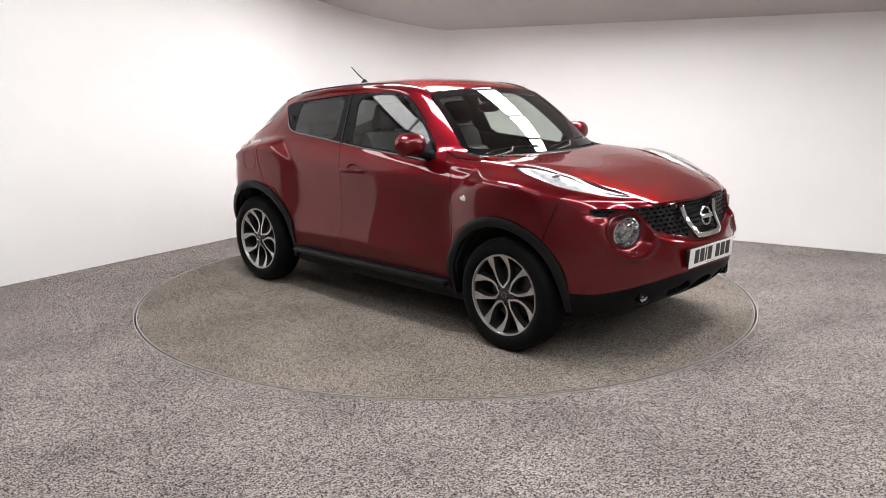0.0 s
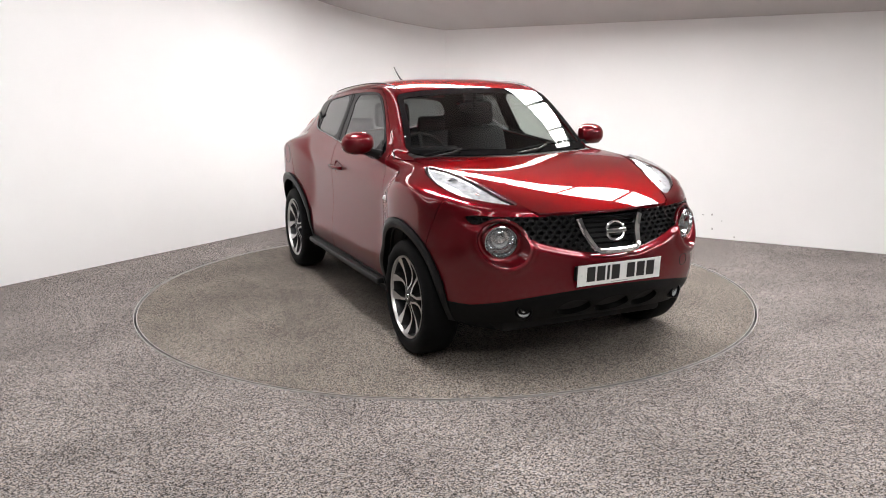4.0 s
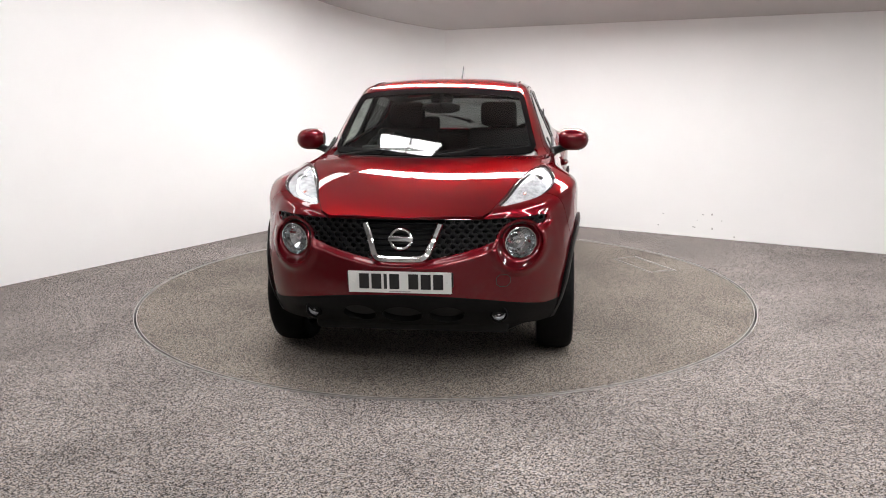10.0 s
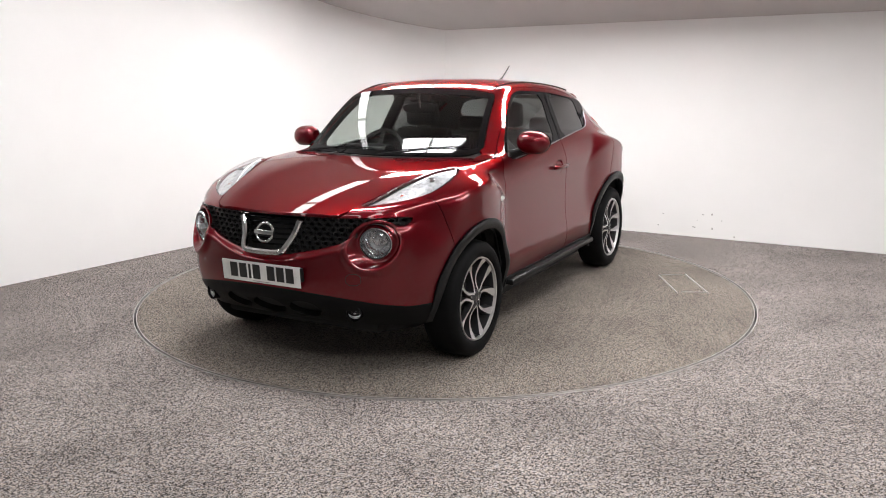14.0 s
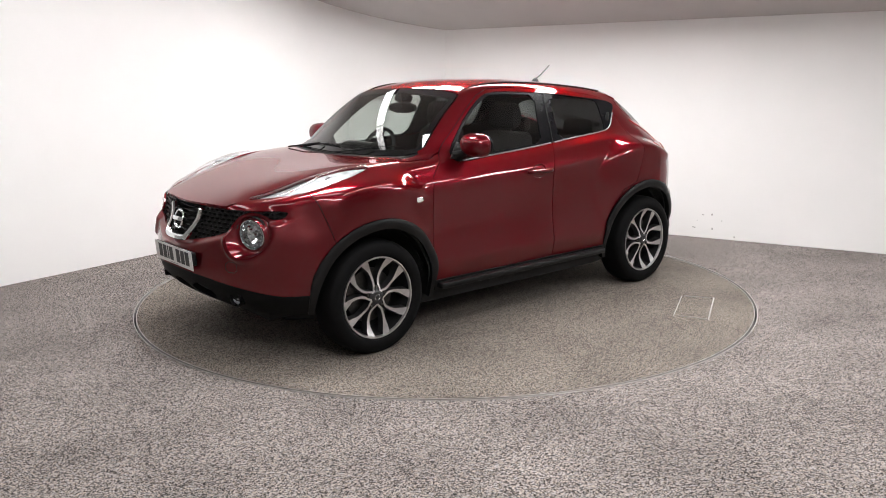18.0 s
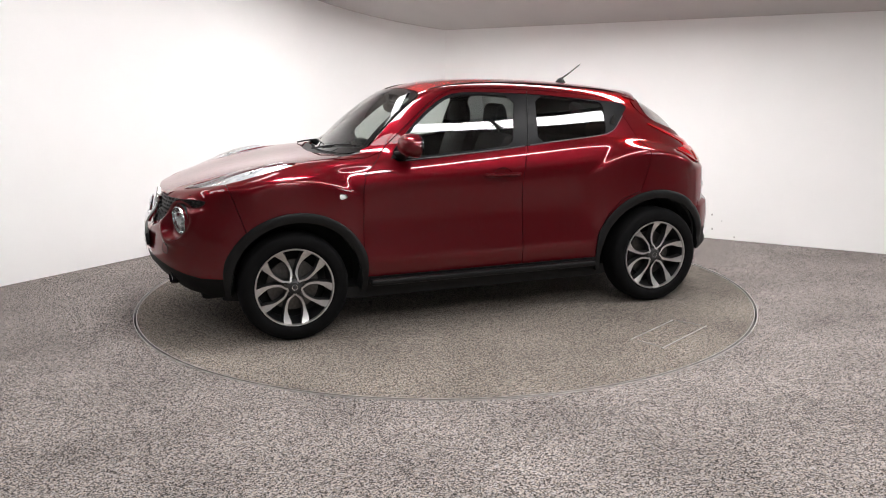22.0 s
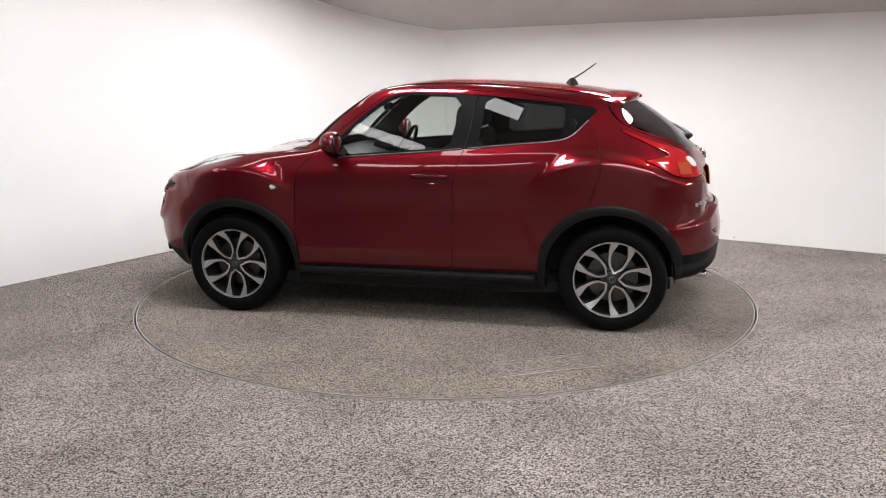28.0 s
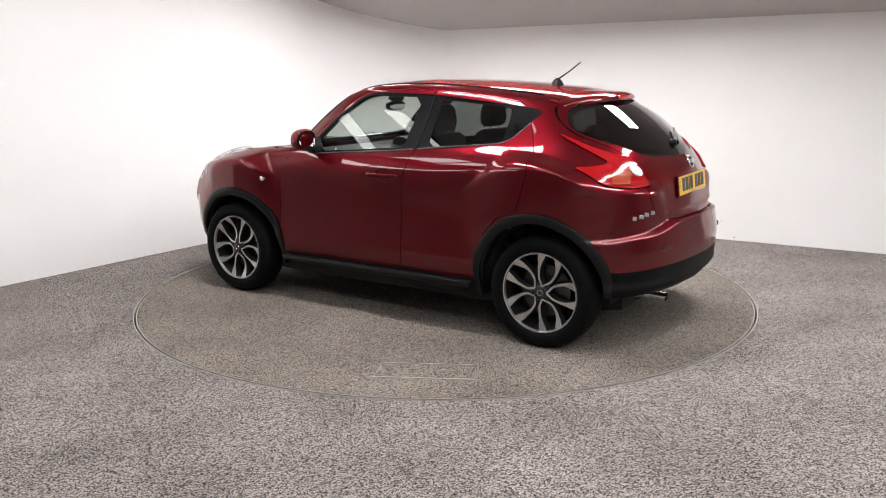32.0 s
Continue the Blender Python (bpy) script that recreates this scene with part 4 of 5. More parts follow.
def on_side(x, z):
    d = np.hypot(SIDE[:, 0] - x, SIDE[:, 2] - z) + 10 * (SIDE[:, 1] < 0.4)
    k = np.argsort(d)[:6]
    w = 1 / (d[k] + 1e-4)
    return float((SIDE[k, 1] * w).sum() / w.sum())


def add(name, vf, material, parent=None, label="", sharp=35.0):
    return make(name, vf[0], vf[1], material, parent or car, label, sharp=sharp)


# head lamps on the wings
for s, q in ((1, hl), (-1, hl.mirrored())):
    edge_in = np.clip(-inside(np.abs(q.V[:, :2]), HL) / .075, 0, 1)
    q = domed(q, .003 + .020 * np.sqrt(1 - (1 - edge_in) ** 2) * np.clip((1.86 - q.V[:, 0]) / .3, .15, 1))
    lamp = q.ob("headlight", LENS, car, "clear headlight with silver inside and amber bulb", 0.008)
    q.moved(-0.022).ob("housing", HOUSING, lamp, "silver reflector housing", 0)
    add("bulb", lathe([(.016, -.008), (.020, 0), (.015, .008), (0, .012)], 14, pose(1.69, s * .60, .945, 60, 0, -90) @ Matrix.Diagonal((1, 1, 1.8, 1))), AMBER, lamp, "amber indicator bulb")
    add("projector", lathe([(.03, -.01), (.032, .0), (.026, .006), (.012, .004), (0, .004)], 20, pose(1.50, s * .665, 1.018, 65, 0, -100 * s)), REFLECTOR, lamp, "bright inner bowl")
    add("projector", lathe([(.02, -.01), (.022, .0), (.018, .005), (.0, .003)], 20, pose(1.40, s * .695, 1.022, 60, 0, -100 * s)), TRIM, lamp, "dark inner bowl")

# round lamps in their pods
for s in (1, -1):
    yaw = -90 - s * -22
    m = pose(1.945, s * .598, .742, 0, 0, yaw) @ pose(0, 0, 0, -4, 0, 0)
    V, F = [], []
    n, k = 64, 7
    for i in range(n):
        t = 2 * math.pi * i / n
        y, z = LAMP[0] + .1135 * math.cos(t), LAMP[1] + .1135 * math.sin(t)
        a = Vector((on_front(y, z), s * y, z))
        b = m @ Vector(((.083 * math.cos(t)) * (-1 if s > 0 else 1), -.016, .083 * math.sin(t)))
        for q in range(k):
            f = q / (k - 1)
            p = a.lerp(b, f)
            V.append((p.x - .022 * math.sin(math.pi * f), p.y, p.z))
    for i in range(n):
        j = (i + 1) % n
        for q in range(k - 1):
            f = (i * k + q, j * k + q, j * k + q + 1, i * k + q + 1)
            F.append(f if s > 0 else f[::-1])
    pod = make("round_lamp", V, F, PAINT, car, "round main lamp in a red pod", sharp=60)
    add("bezel", lathe([(.085, -.030), (.084, -.012), (.080, -.010), (.077, -.028)], 56, m), CHROME, pod, "chrome ring")
    facets = lathe([(.079, -.03), (.068, -.055), (.045, -.078), (.018, -.088), (.0, -.088)], 28, m)
    make("reflector", facets[0], facets[1], REFLECTOR, pod, "faceted silver bowl", sharp=6)
    add("bulb_cap", lathe([(.018, -.088), (.018, -.055), (.014, -.048), (0, -.046)], 20, m), CHROME, pod)
    add("lens", lathe([(.079, -.026), (.068, -.014), (.045, -.005), (.02, -.001), (.0, 0)], 40, m), LENS, pod, "clear domed lens")
    add("pod_back", lathe([(.098, -.03), (.095, -.10), (0, -.11)], 32, m), DARK, pod)

# grille: honeycomb to both sides of the centre slats
front_grille = grille.both().moved(-0.05).ob("grille", GAP, car, "black honeycomb grille with chrome surround", 0)


def in_grille(y, z):
    p = np.array([[abs(y), z]])
    return inside(p, GR)[0] < 0.006 and math.hypot(abs(y) - LAMP[0], z - LAMP[1]) > 0.119


def vee(z):
    return np.interp(z, (.67, .69, .85, .90), (.12, .131, .192, .21))


V, F = [], []
cw, ch = 0.046, 0.0275
for r in range(10):
    for k in range(-18, 19):
        cy, cz = (k + 0.5 * (r % 2)) * cw, 0.665 + r * ch * 0.86
        if not in_grille(cy, cz) or abs(cy) < vee(cz) + 0.004:
            continue
        outer = [(cy + cw * 0.60 * math.cos(a) * 0.86, cz + ch * 0.66 * math.sin(a)) for a in [math.radians(30 + 60 * i) for i in range(6)]]
        inner = [(cy + cw * 0.40 * math.cos(a) * 0.9, cz + ch * 0.43 * math.sin(a)) for a in [math.radians(30 + 60 * i) for i in range(6)]]
        b = len(V)
        x0 = on_front(cy, cz)
        slope = (on_front(abs(cy) + 0.015, cz) - on_front(abs(cy) - 0.015, cz)) / 0.03 * (1 if cy > 0 else -1)
        for (y, z), dx in [(p, -0.012) for p in outer] + [(p, -0.012) for p in inner] + [(p, -0.034) for p in inner]:
            V.append((x0 + slope * (y - cy) - 0.15 * (z - cz) + dx, y, z))
        for i in range(6):
            j = (i + 1) % 6
            F += [(b + i, b + j, b + 6 + j, b + 6 + i), (b + 6 + i, b + 6 + j, b + 12 + j, b + 12 + i)]
tagged(make("honeycomb", V, F, MESH_PLASTIC, front_grille, "black honeycomb mesh", sharp=20), kind="stuff")
for k in range(6):
    z = 0.712 + k * 0.0265
    y = vee(z) - 0.004
    add("slat", tube([(on_front(0, z) - 0.018 - 0.02 * abs(q), q * y, z) for q in np.linspace(-1, 1, 9)], .0065, 8, True, 0.7), TRIM, front_grille)
VEE = [(on_front(.19, .845) + .006, .192, .852), (on_front(.17, .78) + .012, .166, .78), (2.105, .136, .706), (2.112, .118, .688), (2.118, .09, .6835), (2.122, .04, .6825), (2.123, 0, .6825)]
path = [(x, y, z) for x, y, z in VEE] + [(x, -y, z) for x, y, z in VEE[-2::-1]]
path = [tuple(p) for p in chaikin(path, 2, False)]


def ribbon(path, w, d):
    """A flat bright moulding that faces forward."""
    V, F = [], []
    P = [Vector(p) for p in path]
    for i, p in enumerate(P):
        t = (P[min(i + 1, len(P) - 1)] - P[max(i - 1, 0)]).normalized()
        n = Vector((1, 0, 0)).cross(t).normalized()
        for a, b in ((-w, -d), (-w, 0), (-w * 0.55, d * 0.5), (w * 0.55, d * 0.5), (w, 0), (w, -d)):
            V.append(p + n * a + Vector((b, 0, 0)))
    k = 6
    for i in range(len(P) - 1):
        for j in range(k - 1):
            F.append((i * k + j, i * k + j + 1, (i + 1) * k + j + 1, (i + 1) * k + j))
    F += [tuple(range(k)), tuple((len(P) - 1) * k + j for j in range(k - 1, -1, -1))]
    return V, F


add("chrome_surround", ribbon(path, .0165, .018), CHROME, front_grille, "chrome vee shaped moulding", 30)


def badge(m, parent, r=0.05):
    ring = add("badge", tube([m @ Vector((r * math.cos(t), 0, r * .93 * math.sin(t))) for t in np.linspace(0, 2 * math.pi, 41)], .0075, 8, False), CHROME, parent, "chrome ring and bar badge")
    part("badge_bar", box_bm(r * 2.35, .014, .025, m @ pose(0, -.006, 0), .004), CHROME, ring)
    return ring


badge(pose(2.083, 0, .780, 0, 0, 90) @ pose(0, 0, 0, -14, 0, 0), car, .0535)


def plate(m, yellow):
    """A number plate whose characters are plain bars."""
    ob = part("number_plate", prism(chaikin([(-.26, -.0555), (.26, -.0555), (.26, .0555), (-.26, .0555)], 0), .003, m, .0), PLATE_Y if yellow else PLATE_W, car, ("yellow" if yellow else "white") + " number plate with black bars")
    x = -.205
    for k, w in enumerate((.05, .05, .016, .05, .05, .05, .05)):
        if k == 4:
            x += .033
        part("character_bar", box_bm(w, .0016, .079, m @ pose(x + w / 2, -.002, .004), .0004, 1), INK, ob)
        x += w + .0125
    part("small_print", box_bm(.11, .0012, .004, m @ pose(0, -.002, -.048)), SCUFF, ob)
    for sx in (-.235, .235):
        add("screw_cap", lathe([(.0065, 0), (.006, .004), (0, .005)], 12, m @ pose(sx, -.0015, 0, 0, 0, 180)), PLATE_Y if yellow else PLATE_W, ob)
    return ob


fp = pose(2.134, 0, .5715, 0, 0, 90) @ pose(0, 0, 0, 4, 0, 0)
part("plate_holder", box_bm(.535, .022, .075, fp @ pose(0, .015, .012), .006), PLASTIC, car, "black plate holder")
plate(fp, False)
rp = pose(on_rear(0, .93) - .001, 0, .928, 0, 0, -90) @ pose(0, 0, 0, -7, 0, 0)
part("plate_recess", box_bm(.535, .008, .125, rp @ pose(0, .008, 0), .003), PAINT, car, "red plate panel")
plate(rp, True)
badge(pose(on_rear(0, 1.055) - .006, 0, 1.055, 0, 0, -90) @ pose(0, 0, 0, -22, 0, 0), car, .038)

TOW = chaikin([(.475, .535), (.545, .535), (.545, .595), (.475, .595)], 1)
TOW = [(on_front(y, z) + .0006, y, z) for y, z in list(TOW) + [TOW[0]]]
add("tow_cover_gap", tube(TOW, .0016, 6, False), GAP, None, "thin shut line of the towing eye cover")

# fog lamps and air intakes
for s in (1, -1):
    x = on_front(.487, .374)
    m = pose(x + .004, s * .487, .380, 0, 0, -90 + s * 16)
    m = m @ pose(0, .006, 0)
    fog = add("fog_lamp", lathe([(.046, -.03), (.044, .006), (.038, .010), (.034, -.004)], 28, m), TRIM, None, "small round fog lamp")
    add("reflector", lathe([(.034, -.006), (.028, -.020), (.012, -.026), (.010, -.008), (.0, -.006)], 16, m), HOUSING, fog, sharp=10)
    add("lens", lathe([(.034, -.004), (.02, .001), (0, .003)], 20, m), LENS, fog)
# door mirrors
for s in (1, -1):
    n, k = 20, 28
    V, F = [], []
    for i in range(n + 1):
        v = i / n
        y = .792 + .196 * v
        sx = (1 - abs(2 * (.06 + .94 * v) - 1) ** 2.6) ** .5 if i < n else 0
        for j in range(k):
            a = 2 * math.pi * j / k
            ca, sa = math.cos(a), math.sin(a)
            V.append((.555 - .02 * v + (.088 if ca > 0 else .045) * sx * abs(ca) ** .8 * (1 if ca > 0 else -1), s * y, 1.168 - .008 * v + .072 * sx * abs(sa) ** .85 * (1 if sa > 0 else -1)))
    for i in range(n):
        for j in range(k):
            j2 = (j + 1) % k
            q = (i * k + j, i * k + j2, (i + 1) * k + j2, (i + 1) * k + j)
            F.append(q if s < 0 else q[::-1])
    F.append(tuple(range(k)) if s < 0 else tuple(reversed(range(k))))
    door = front_doors[0] if s > 0 else front_doors[1]
    mir = make("door_mirror", V, F, PAINT, door, "dark red door mirror with black foot", sharp=50)
    part("mirror_glass", prism(chaikin([(-.075, -.055), (.085, -.05), (.09, .05), (-.07, .055)], 2), .006, pose(.510, s * .892, 1.166, 0, 0, 90)), REFLECTOR, mir, "mirror glass")
    part("mirror_rim", prism(chaikin([(-.085, -.062), (.092, -.058), (.097, .056), (-.08, .062)], 2), .008, pose(.515, s * .892, 1.166, 0, 0, 90)), TRIM, mir)
    add("mirror_foot", tube([(.60, s * .745, 1.085), (.585, s * .78, 1.098), (.57, s * .82, 1.110), (.56, s * .87, 1.118)], [.045, .034, .030, .026], 14, True, .62), PLASTIC, mir, "black mirror foot")
    part("lower_shell", prism(chaikin([(-.07, -.012), (.075, -.012), (.06, .012), (-.06, .012)], 1), .085, pose(.548, s * .872, 1.108, 0, 0, 90), .004), PLASTIC, mir)
    tri_ = prism([(.655, .007), (.515, -.003), (.50, .025), (.565, .115)], .012, pose(0, s * .765, 1.075, s * 26, 0, 0))
    part("mirror_sail", tri_, PLASTIC, mir, "black triangle behind the mirror")

# handles, side repeaters, window strips
for s in (1, -1):
    d = front_doors[0] if s > 0 else front_doors[1]
    r = rear_doors[0] if s > 0 else rear_doors[1]
    y = on_side(-.07, .95)
    add("handle_recess", lathe([(.066, .0015), (.058, -.004), (.034, -.016), (0, -.020)], 28, pose(-.075, s * (y + .0015), .952, 0, 0, 0 if s > 0 else 180) @ Matrix.Diagonal((1.0, 1, .72, 1))), PAINT, d, "hollow behind the handle")
    P = [(.045, y + .008, .953), (.03, y + .026, .953), (-.03, y + .034, .953), (-.10, y + .036, .952), (-.165, y + .030, .951), (-.19, y + .010, .950)]
    add("door_handle", tube([(a, s * b, c) for a, b, c in chaikin(P, 2, False)], [.012] + [.0165] * (len(chaikin(P, 2, False)) - 2) + [.012], 12, True, .75), PAINT, d, "dark red pull handle")
    yi = on_side(.998, .869)
    rep = add("side_repeater", lathe([(.040, -.004), (.038, .0015), (.03, .003)], 28, pose(.998, s * yi, .869, 0, 0, (0 if s > 0 else 180) + s * -6) @ Matrix.Diagonal((1, 1, .45, 1))), CHROME, None, "small oval side repeater lamp")
    add("lens", lathe([(.034, .0015), (.02, .004), (0, .005)], 24, pose(.998, s * yi, .869, 0, 0, (0 if s > 0 else 180) + s * -6) @ Matrix.Diagonal((1, 1, .42, 1))), WHITE_LENS, rep)
    for door, pts in ((d, [(.56, 1.062), (.22, 1.086), (-.10, 1.108), (-.262, 1.124)]), (r, [(-.30, 1.127), (-.56, 1.152), (-.86, 1.174), (-.95, 1.20), (-1.01, 1.258), (-1.05, 1.30)])):
        P = [(x, s * (on_side(x, z) + .001), z) for x, z in chaikin(pts, 3, False)]
        add("window_strip", tube(P, .0045, 6), SATIN, door, "satin strip under the window")
    part("rear_handle", prism(chaikin([(-.945, 1.205), (-.93, 1.22), (-.955, 1.31), (-.98, 1.305), (-.978, 1.25)], 2), .012, pose(0, s * (on_side(-.96, 1.26) - .001), 0), .003), PLASTIC, r, "black hidden handle in the window frame")
    P = [(x, s * (on_side(x, z) + .002), z) for x, z in ((-.282, 1.128), (-.309, 1.235), (-.325, 1.35), (-.339, 1.46))]
    add("pillar_joint", tube(P, .003, 6), GAP, r)

# tail lamps
for s, q in ((1, tl), (-1, tl.mirrored())):
    depth = np.clip(-poly_side(Skin(np.abs(q.V) * [-1, 1, 1], q.N, q.F), TL, .3) / .055, 0, 1)
    back = np.clip((-1.40 - q.V[:, 0]) / .2, .12, 1)
    q = domed(q, .004 + .013 * np.sqrt(1 - (1 - depth) ** 2) * back)
    lens = q.moved(.0).ob("tail_lamp", RED_LENS, car, "red tail lamp with amber and white lenses", 0.012)
    am = chaikin([(-1.592, 1.045), (-1.668, 1.045), (-1.682, .978), (-1.612, .978)], 0)
    q.cut(poly_side(Skin(np.abs(q.V) * [-1, 1, 1], q.N, q.F), am, .3))[0].moved(.007).ob("amber_lens", AMBER, lens, "amber indicator lens", 0.004)
    w = q.cut(np.maximum(np.hypot((np.abs(q.V[:, 1]) - .590) * 1.0, q.V[:, 2] - 1.045) - .030, q.V[:, 0] + 1.6))[0]
    w.moved(.008).ob("white_lens", WHITE_LENS, lens, "round white reversing lens", 0.006)

# roof spoiler, aerial, wipers
n, k = 25, 9
V, F = [], []
prof = [(-1.10, -.004), (-1.20, .004), (-1.30, .008), (-1.362, .004), (-1.376, -.008), (-1.370, -.036), (-1.33, -.046), (-1.24, -.052), (-1.15, -.045)]
for i in range(n):
    y = -.545 + 1.09 * i / (n - 1)
    e = abs(y) / .545
    for x, h in prof:
        zc = np.interp(-x, (1.1, 1.2, 1.3, 1.42), (1.492, 1.478, 1.466, 1.452)) - .058 * e ** 2.4
        V.append((x + .19 * e ** 2.2 * ((-x - 1.12) / .3), y, zc + h * (1 - .6 * e ** 6)))
for i in range(n - 1):
    for j in range(k):
        j2 = (j + 1) % k
        F.append((i * k + j, (i + 1) * k + j, (i + 1) * k + j2, i * k + j2))
F += [tuple(range(k)), tuple((n - 1) * k + j for j in range(k - 1, -1, -1))]
spoiler = make("roof_spoiler", V, [f[::-1] for f in F], PAINT, car, "dark red roof spoiler", sharp=50)
part("third_brake_lamp", box_bm(.02, .22, .022, pose(-1.372, 0, 1.438, 0, 8, 0), .006), RED_LENS, spoiler, "narrow red brake lamp")
aer = add("aerial", lathe([(.036, -.005), (.030, .012), (.018, .032), (.008, .042), (0, .044)], 20, pose(-.905, 0, 1.518, 90, 0, 0) @ Matrix.Diagonal((1.3, 1, .8, 1))), PLASTIC, None, "black roof aerial")
add("aerial_rod", tube([(-.915, 0, 1.555), (-.99, 0, 1.602), (-1.067, 0, 1.658)], [.006, .0045, .0035], 8), PLASTIC, aer)
for s in (1, -1):
    P = []
    for x in np.linspace(.335, -1.06, 18):
        k = np.argsort(np.hypot(roof.V[:, 0] - x, roof.V[:, 1] - .505))[:4]
        P.append((x, s * .507, roof.V[k, 2].mean() + .001))
    add("roof_strip", tube(P, .007, 6, True, .5), PLASTIC, None, "thin dark strip in the roof joint")
WSV = windscreen_glass.both().V
EDGEV = edge.both().V


def on_screen(y, z):
    A = np.vstack([WSV, EDGEV])
    d = np.hypot(A[:, 1] - y, A[:, 2] - z)
    i = np.argsort(d)[:5]
    return float(A[i, 0].mean())


for y0, y1, z0, z1 in ((.02, .56, 1.108, 1.152), (-.58, -.06, 1.108, 1.132)):
    P = []
    for q in np.linspace(0, 1, 12):
        y, z = y0 + (y1 - y0) * q, z0 + (z1 - z0) * q + .012 * math.sin(math.pi * q)
        P.append((on_screen(y, z) + .014, y, z + .006))
    wp = add("wiper", tube([(a - .004, b, c - .010) for a, b, c in P], .0048, 6, True, .6), PLASTIC, None, "black windscreen wiper")
    add("wiper_arm", tube([(1.01, y0 - .0, 1.098), (.99, (y0 + y1) / 2 - .1, 1.118), (on_screen((y0 + y1) / 2, z0 + .03) + .03, (y0 + y1) / 2, z0 + .026)], .006, 6), PLASTIC, wp)
P = [(on_rear(y, z) - .022, y, z) for y, z in ((.0, 1.165), (-.05, 1.18), (-.12, 1.20), (-.2, 1.22), (-.28, 1.235))]
rw_ = add("rear_wiper", tube(P, [.016, .014, .011, .008, .007], 8), PLASTIC, None, "black rear wiper")
add("wiper_pivot", lathe([(.022, -.02), (.022, .012), (.014, .02), (0, .021)], 18, pose(on_rear(0, 1.165) - .004, 0, 1.165, 0, 0, 90)), PLASTIC, rw_)

# name bars, reflectors, exhaust
for k, w in enumerate((.026, .03, .03, .03)):
    y = .690 - k * .037
    part("name_bar", box_bm(w * .85, .004, .022, pose(on_rear(y, .79 + .008 * k) - .004, y, .79 + .008 * k, 0, 0, -90 - 56 + 8 * k) @ pose(0, 0, 0, 0, 6, 0), .001, 1), ALLOY, car, "bright metal model name bar")
for s in (1, -1):
    y = .53
    part("bumper_reflector", box_bm(.125, .008, .030, pose(on_rear(y, .605) + .003, s * y, .605, 0, 0, -90 - s * 24), .004), REFLEX, car, "red bumper reflector")
# fuel flap in the right rear quarter
FLAP = chaikin([(-1.165, .885), (-1.325, .885), (-1.325, 1.03), (-1.165, 1.03)], 2)
FLAP = [(x, -(on_side(x, z) + .0006), z) for x, z in list(FLAP) + [FLAP[0]]]
add("fuel_flap_gap", tube(FLAP, .0022, 6, False), GAP, None, "thin shut line of the fuel flap")
add("exhaust_pipe", tube([(-1.45, .40, .29), (-1.70, .40, .295), (-1.76, .40, .295), (-1.83, .40, .290)], .028, 18, False), CHROME, None, "steel exhaust tail pipe")

# underbody and wheel wells
V, F = [], []
prof = [(1.70, .50), (1.55, .60), (.86, .74), (-.76, .74), (-1.45, .60), (-1.60, .5)]
top = [(x, y, .27) for x, y in prof] + [(x, -y, .27) for x, y in reversed(prof)]
# plain boxes added to block light and deepen the shade under the car
part("undertray", box_bm(.42, 1.06, .10, pose(1.62, 0, .27), .03), DARK, car, "dark tray added under the nose to block light")
for x in (1.20, -1.22):
    part("axle_carrier", box_bm(.26, 1.15, .12, pose(x, 0, .25), .03), DARK, car, "dark suspension carrier added between the wheels to block light")
make("underbody", top + [(x, y, .20) for x, y, _ in top], [tuple(range(12)), tuple(range(23, 11, -1))] + [(i, (i + 1) % 12, 12 + (i + 1) % 12, 12 + i) for i in range(12)], DARK, car, "dark underbody")
for c in (FW, RW):
    for s in (1, -1):
        V, F = [], []
        n = 30
        for i in range(n + 1):
            a = math.radians(-8 + 196 * i / n)
            for y in (.52, .64, .735):
                V.append((c[0] + .41 * math.cos(a), s * y, c[1] + .41 * math.sin(a)))
        for i in range(n):
            for j in range(2):
                F.append((i * 3 + j, i * 3 + j + 1, (i + 1) * 3 + j + 1, (i + 1) * 3 + j))
        F.append(tuple(i * 3 for i in range(n + 1)))
        make("wheel_well", V, F, DARK, car, "dark wheel well liner")

# ---- cabin ----
dash = prism(chaikin([(.98, .60), (.98, 1.03), (.80, 1.075), (.58, 1.06), (.48, 1.02), (.45, .93), (.52, .80), (.55, .60)], 2), 1.30, pose(0, 0, 0), .01)
part("dashboard", dash, PLASTIC, car, "black dashboard")
hood_ = prism(chaikin([(.62, 1.03), (.60, 1.115), (.52, 1.125), (.44, 1.09), (.46, 1.02)], 2), .34, pose(0, -.36, 0), .01)
part("instrument_hood", hood_, PLASTIC, car)
m = pose(.40, -.36, 1.03, 0, 0, -90) @ pose(0, 0, 0, 25, 0, 0)
sw = add("steering_wheel", tube([m @ Vector((.185 * math.cos(t), 0, .185 * math.sin(t))) for t in np.linspace(0, 2 * math.pi, 41)], .015, 10, False), PLASTIC, None, "black steering wheel")
part("wheel_hub", box_bm(.15, .05, .12, m @ pose(0, .02, -.01), .025), PLASTIC, sw)
for a in (0, 180, 270):
    part("wheel_spoke", box_bm(.13, .02, .035, m @ pose(0, .012, 0, 0, a, 0) @ pose(.11, 0, 0), .006), PLASTIC, sw)
rv = part("interior_mirror", prism(chaikin([(-.12, -.035), (.12, -.035), (.13, .035), (-.13, .035)], 1), .03, pose(.43, 0, 1.365, 0, 0, 90) @ pose(0, 0, 0, 8, 0, 6), .006), PLASTIC, car, "rear view mirror")
part("mirror_face", prism(chaikin([(-.11, -.029), (.11, -.029), (.12, .03), (-.12, .03)], 1), .003, pose(.412, 0, 1.363, 0, 0, 90) @ pose(0, 0, 0, 8, 0, 6)), REFLECTOR, rv)
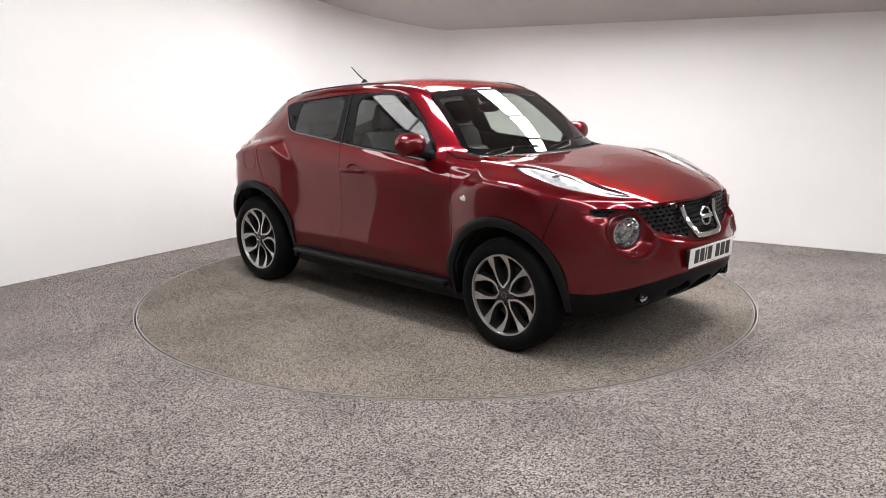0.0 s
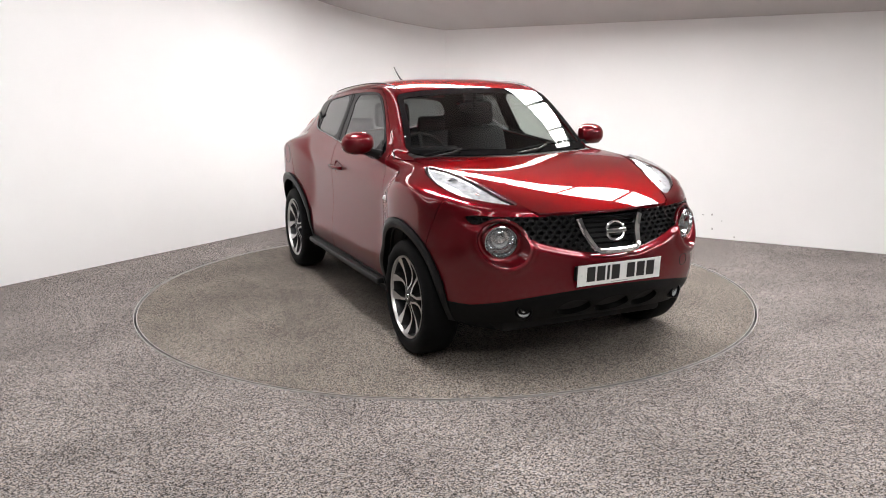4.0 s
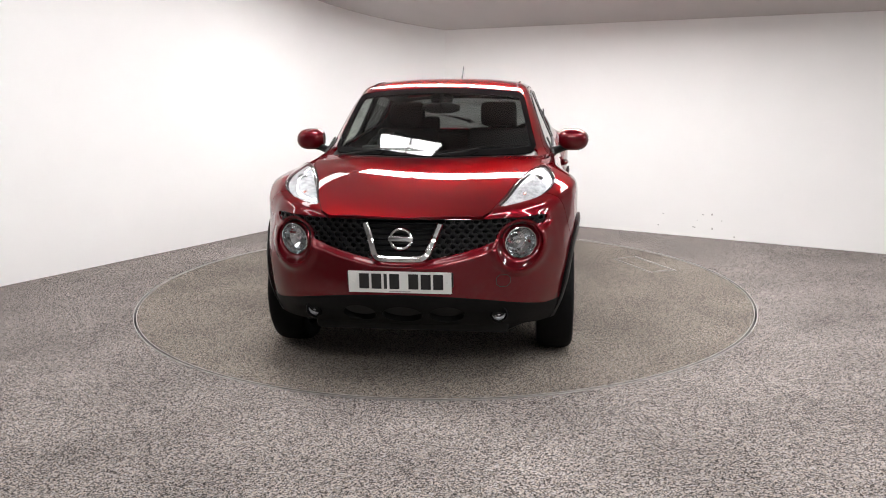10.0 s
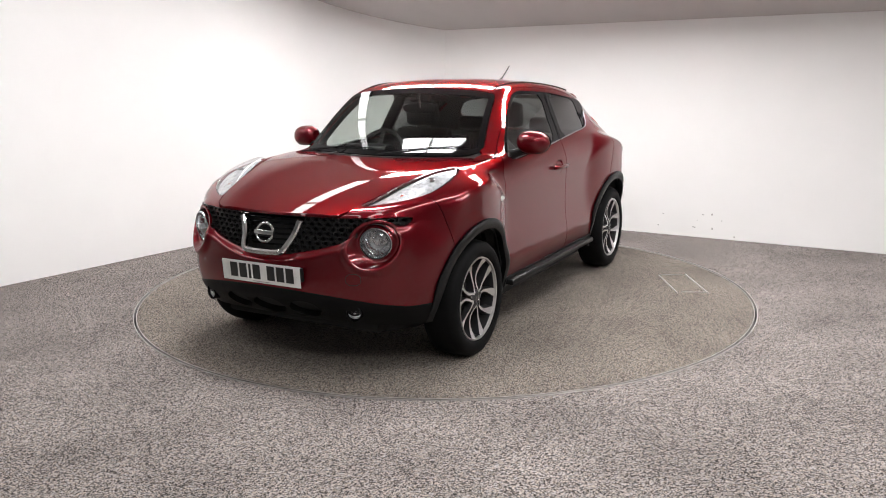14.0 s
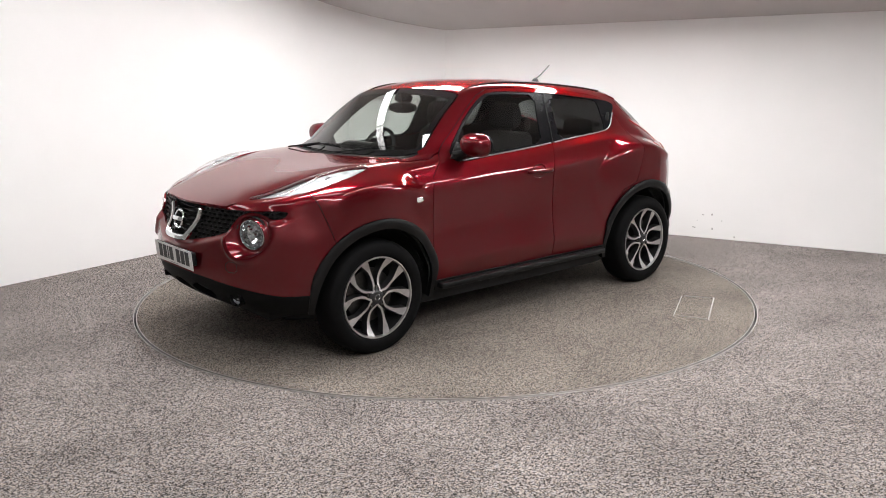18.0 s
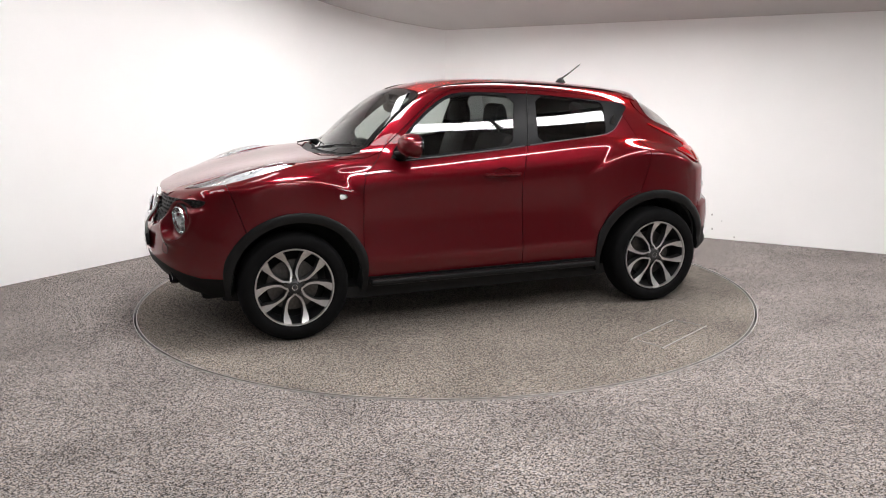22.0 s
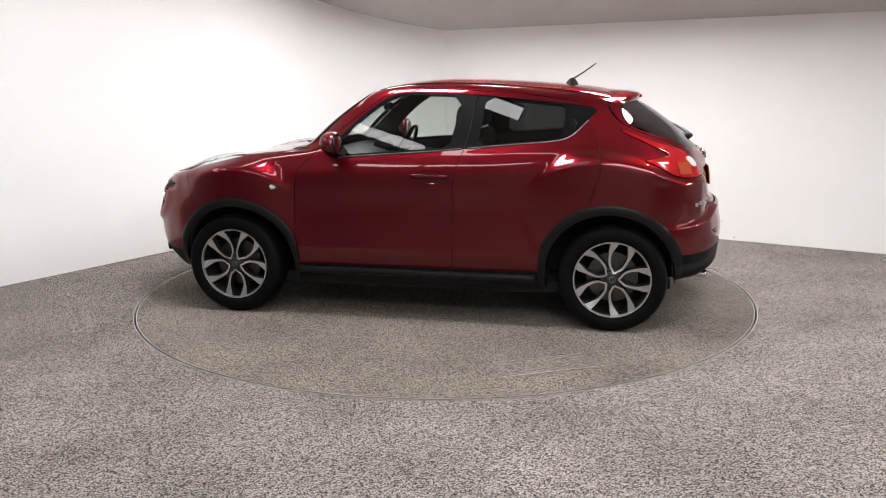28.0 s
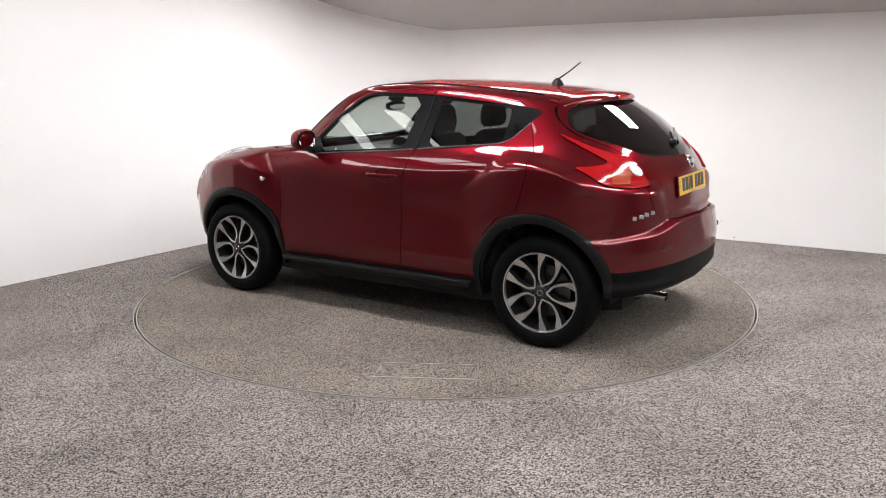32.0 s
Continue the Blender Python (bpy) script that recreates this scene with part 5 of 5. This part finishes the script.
part("sensor_box", box_bm(.05, .15, .055, pose(.42, 0, 1.43, 0, -28, 0), .015), PLASTIC, rv, "black sensor cover behind the mirror")
add("mirror_stalk", tube([(.44, 0, 1.37), (.455, 0, 1.43), (.46, 0, 1.465)], .014, 8), PLASTIC, rv)


def seat(x, y, w=.50, rest=True):
    cushion = prism(chaikin([(x + .28, .52), (x + .30, .62), (x + .18, .66), (x - .22, .60), (x - .26, .50)], 2), w, pose(0, y, 0), .03)
    st = part("seat", cushion, CLOTH, car, "dark cloth car seat")
    back = prism(chaikin([(x - .16, .58), (x - .20, .85), (x - .28, 1.14), (x - .34, 1.20), (x - .42, 1.17), (x - .36, .85), (x - .30, .55)], 2), w * .94, pose(0, y, 0), .04)
    part("backrest", back, CLOTH, st)
    if rest:
        part("headrest", prism(chaikin([(x - .29, 1.20), (x - .285, 1.33), (x - .32, 1.395), (x - .38, 1.38), (x - .40, 1.22)], 2), .27, pose(0, y, 0), .04), CLOTH, st)
        for q in (-.06, .06):
            add("headrest_post", tube([(x - .345, y + q, 1.14), (x - .345, y + q, 1.24)], .006, 8), CHROME, st)
    return st


seat(.12, .35)
seat(.12, -.35)
bench = part("rear_seat", prism(chaikin([(-.42, .52), (-.40, .64), (-.52, .68), (-.90, .60), (-.92, .48)], 2), 1.20, pose(0, 0, 0), .03), CLOTH, car, "dark cloth rear bench")
part("backrest", prism(chaikin([(-.86, .58), (-.92, .85), (-1.0, 1.12), (-1.08, 1.12), (-1.02, .85), (-.98, .55)], 2), 1.16, pose(0, 0, 0), .03), CLOTH, bench)
for y in (-.33, .33):
    part("headrest", prism(chaikin([(-1.0, 1.12), (-1.0, 1.22), (-1.05, 1.25), (-1.09, 1.22), (-1.09, 1.12)], 2), .25, pose(0, y, 0), .03), CLOTH, bench)
part("parcel_shelf", box_bm(.5, 1.1, .02, pose(-1.30, 0, 1.03), .004), CLOTH, car, "dark parcel shelf")
for g in windows:
    g.visible_shadow = False


# ---- movement ----
def motions():
    rows_t, rows_c = [], []
    for k in range(33):
        a = -44.35 - 5.282 * k
        rows_t.append((float(k), pose(0, 0, 0, 0, 0, a)))
        rows_c.append((float(k), pose(0, 0, 0, 0, 0, a) @ pose(-0.022, 0.038, 0.0)))
    walk(table, rows_t)
    walk(car, rows_c)


motions()
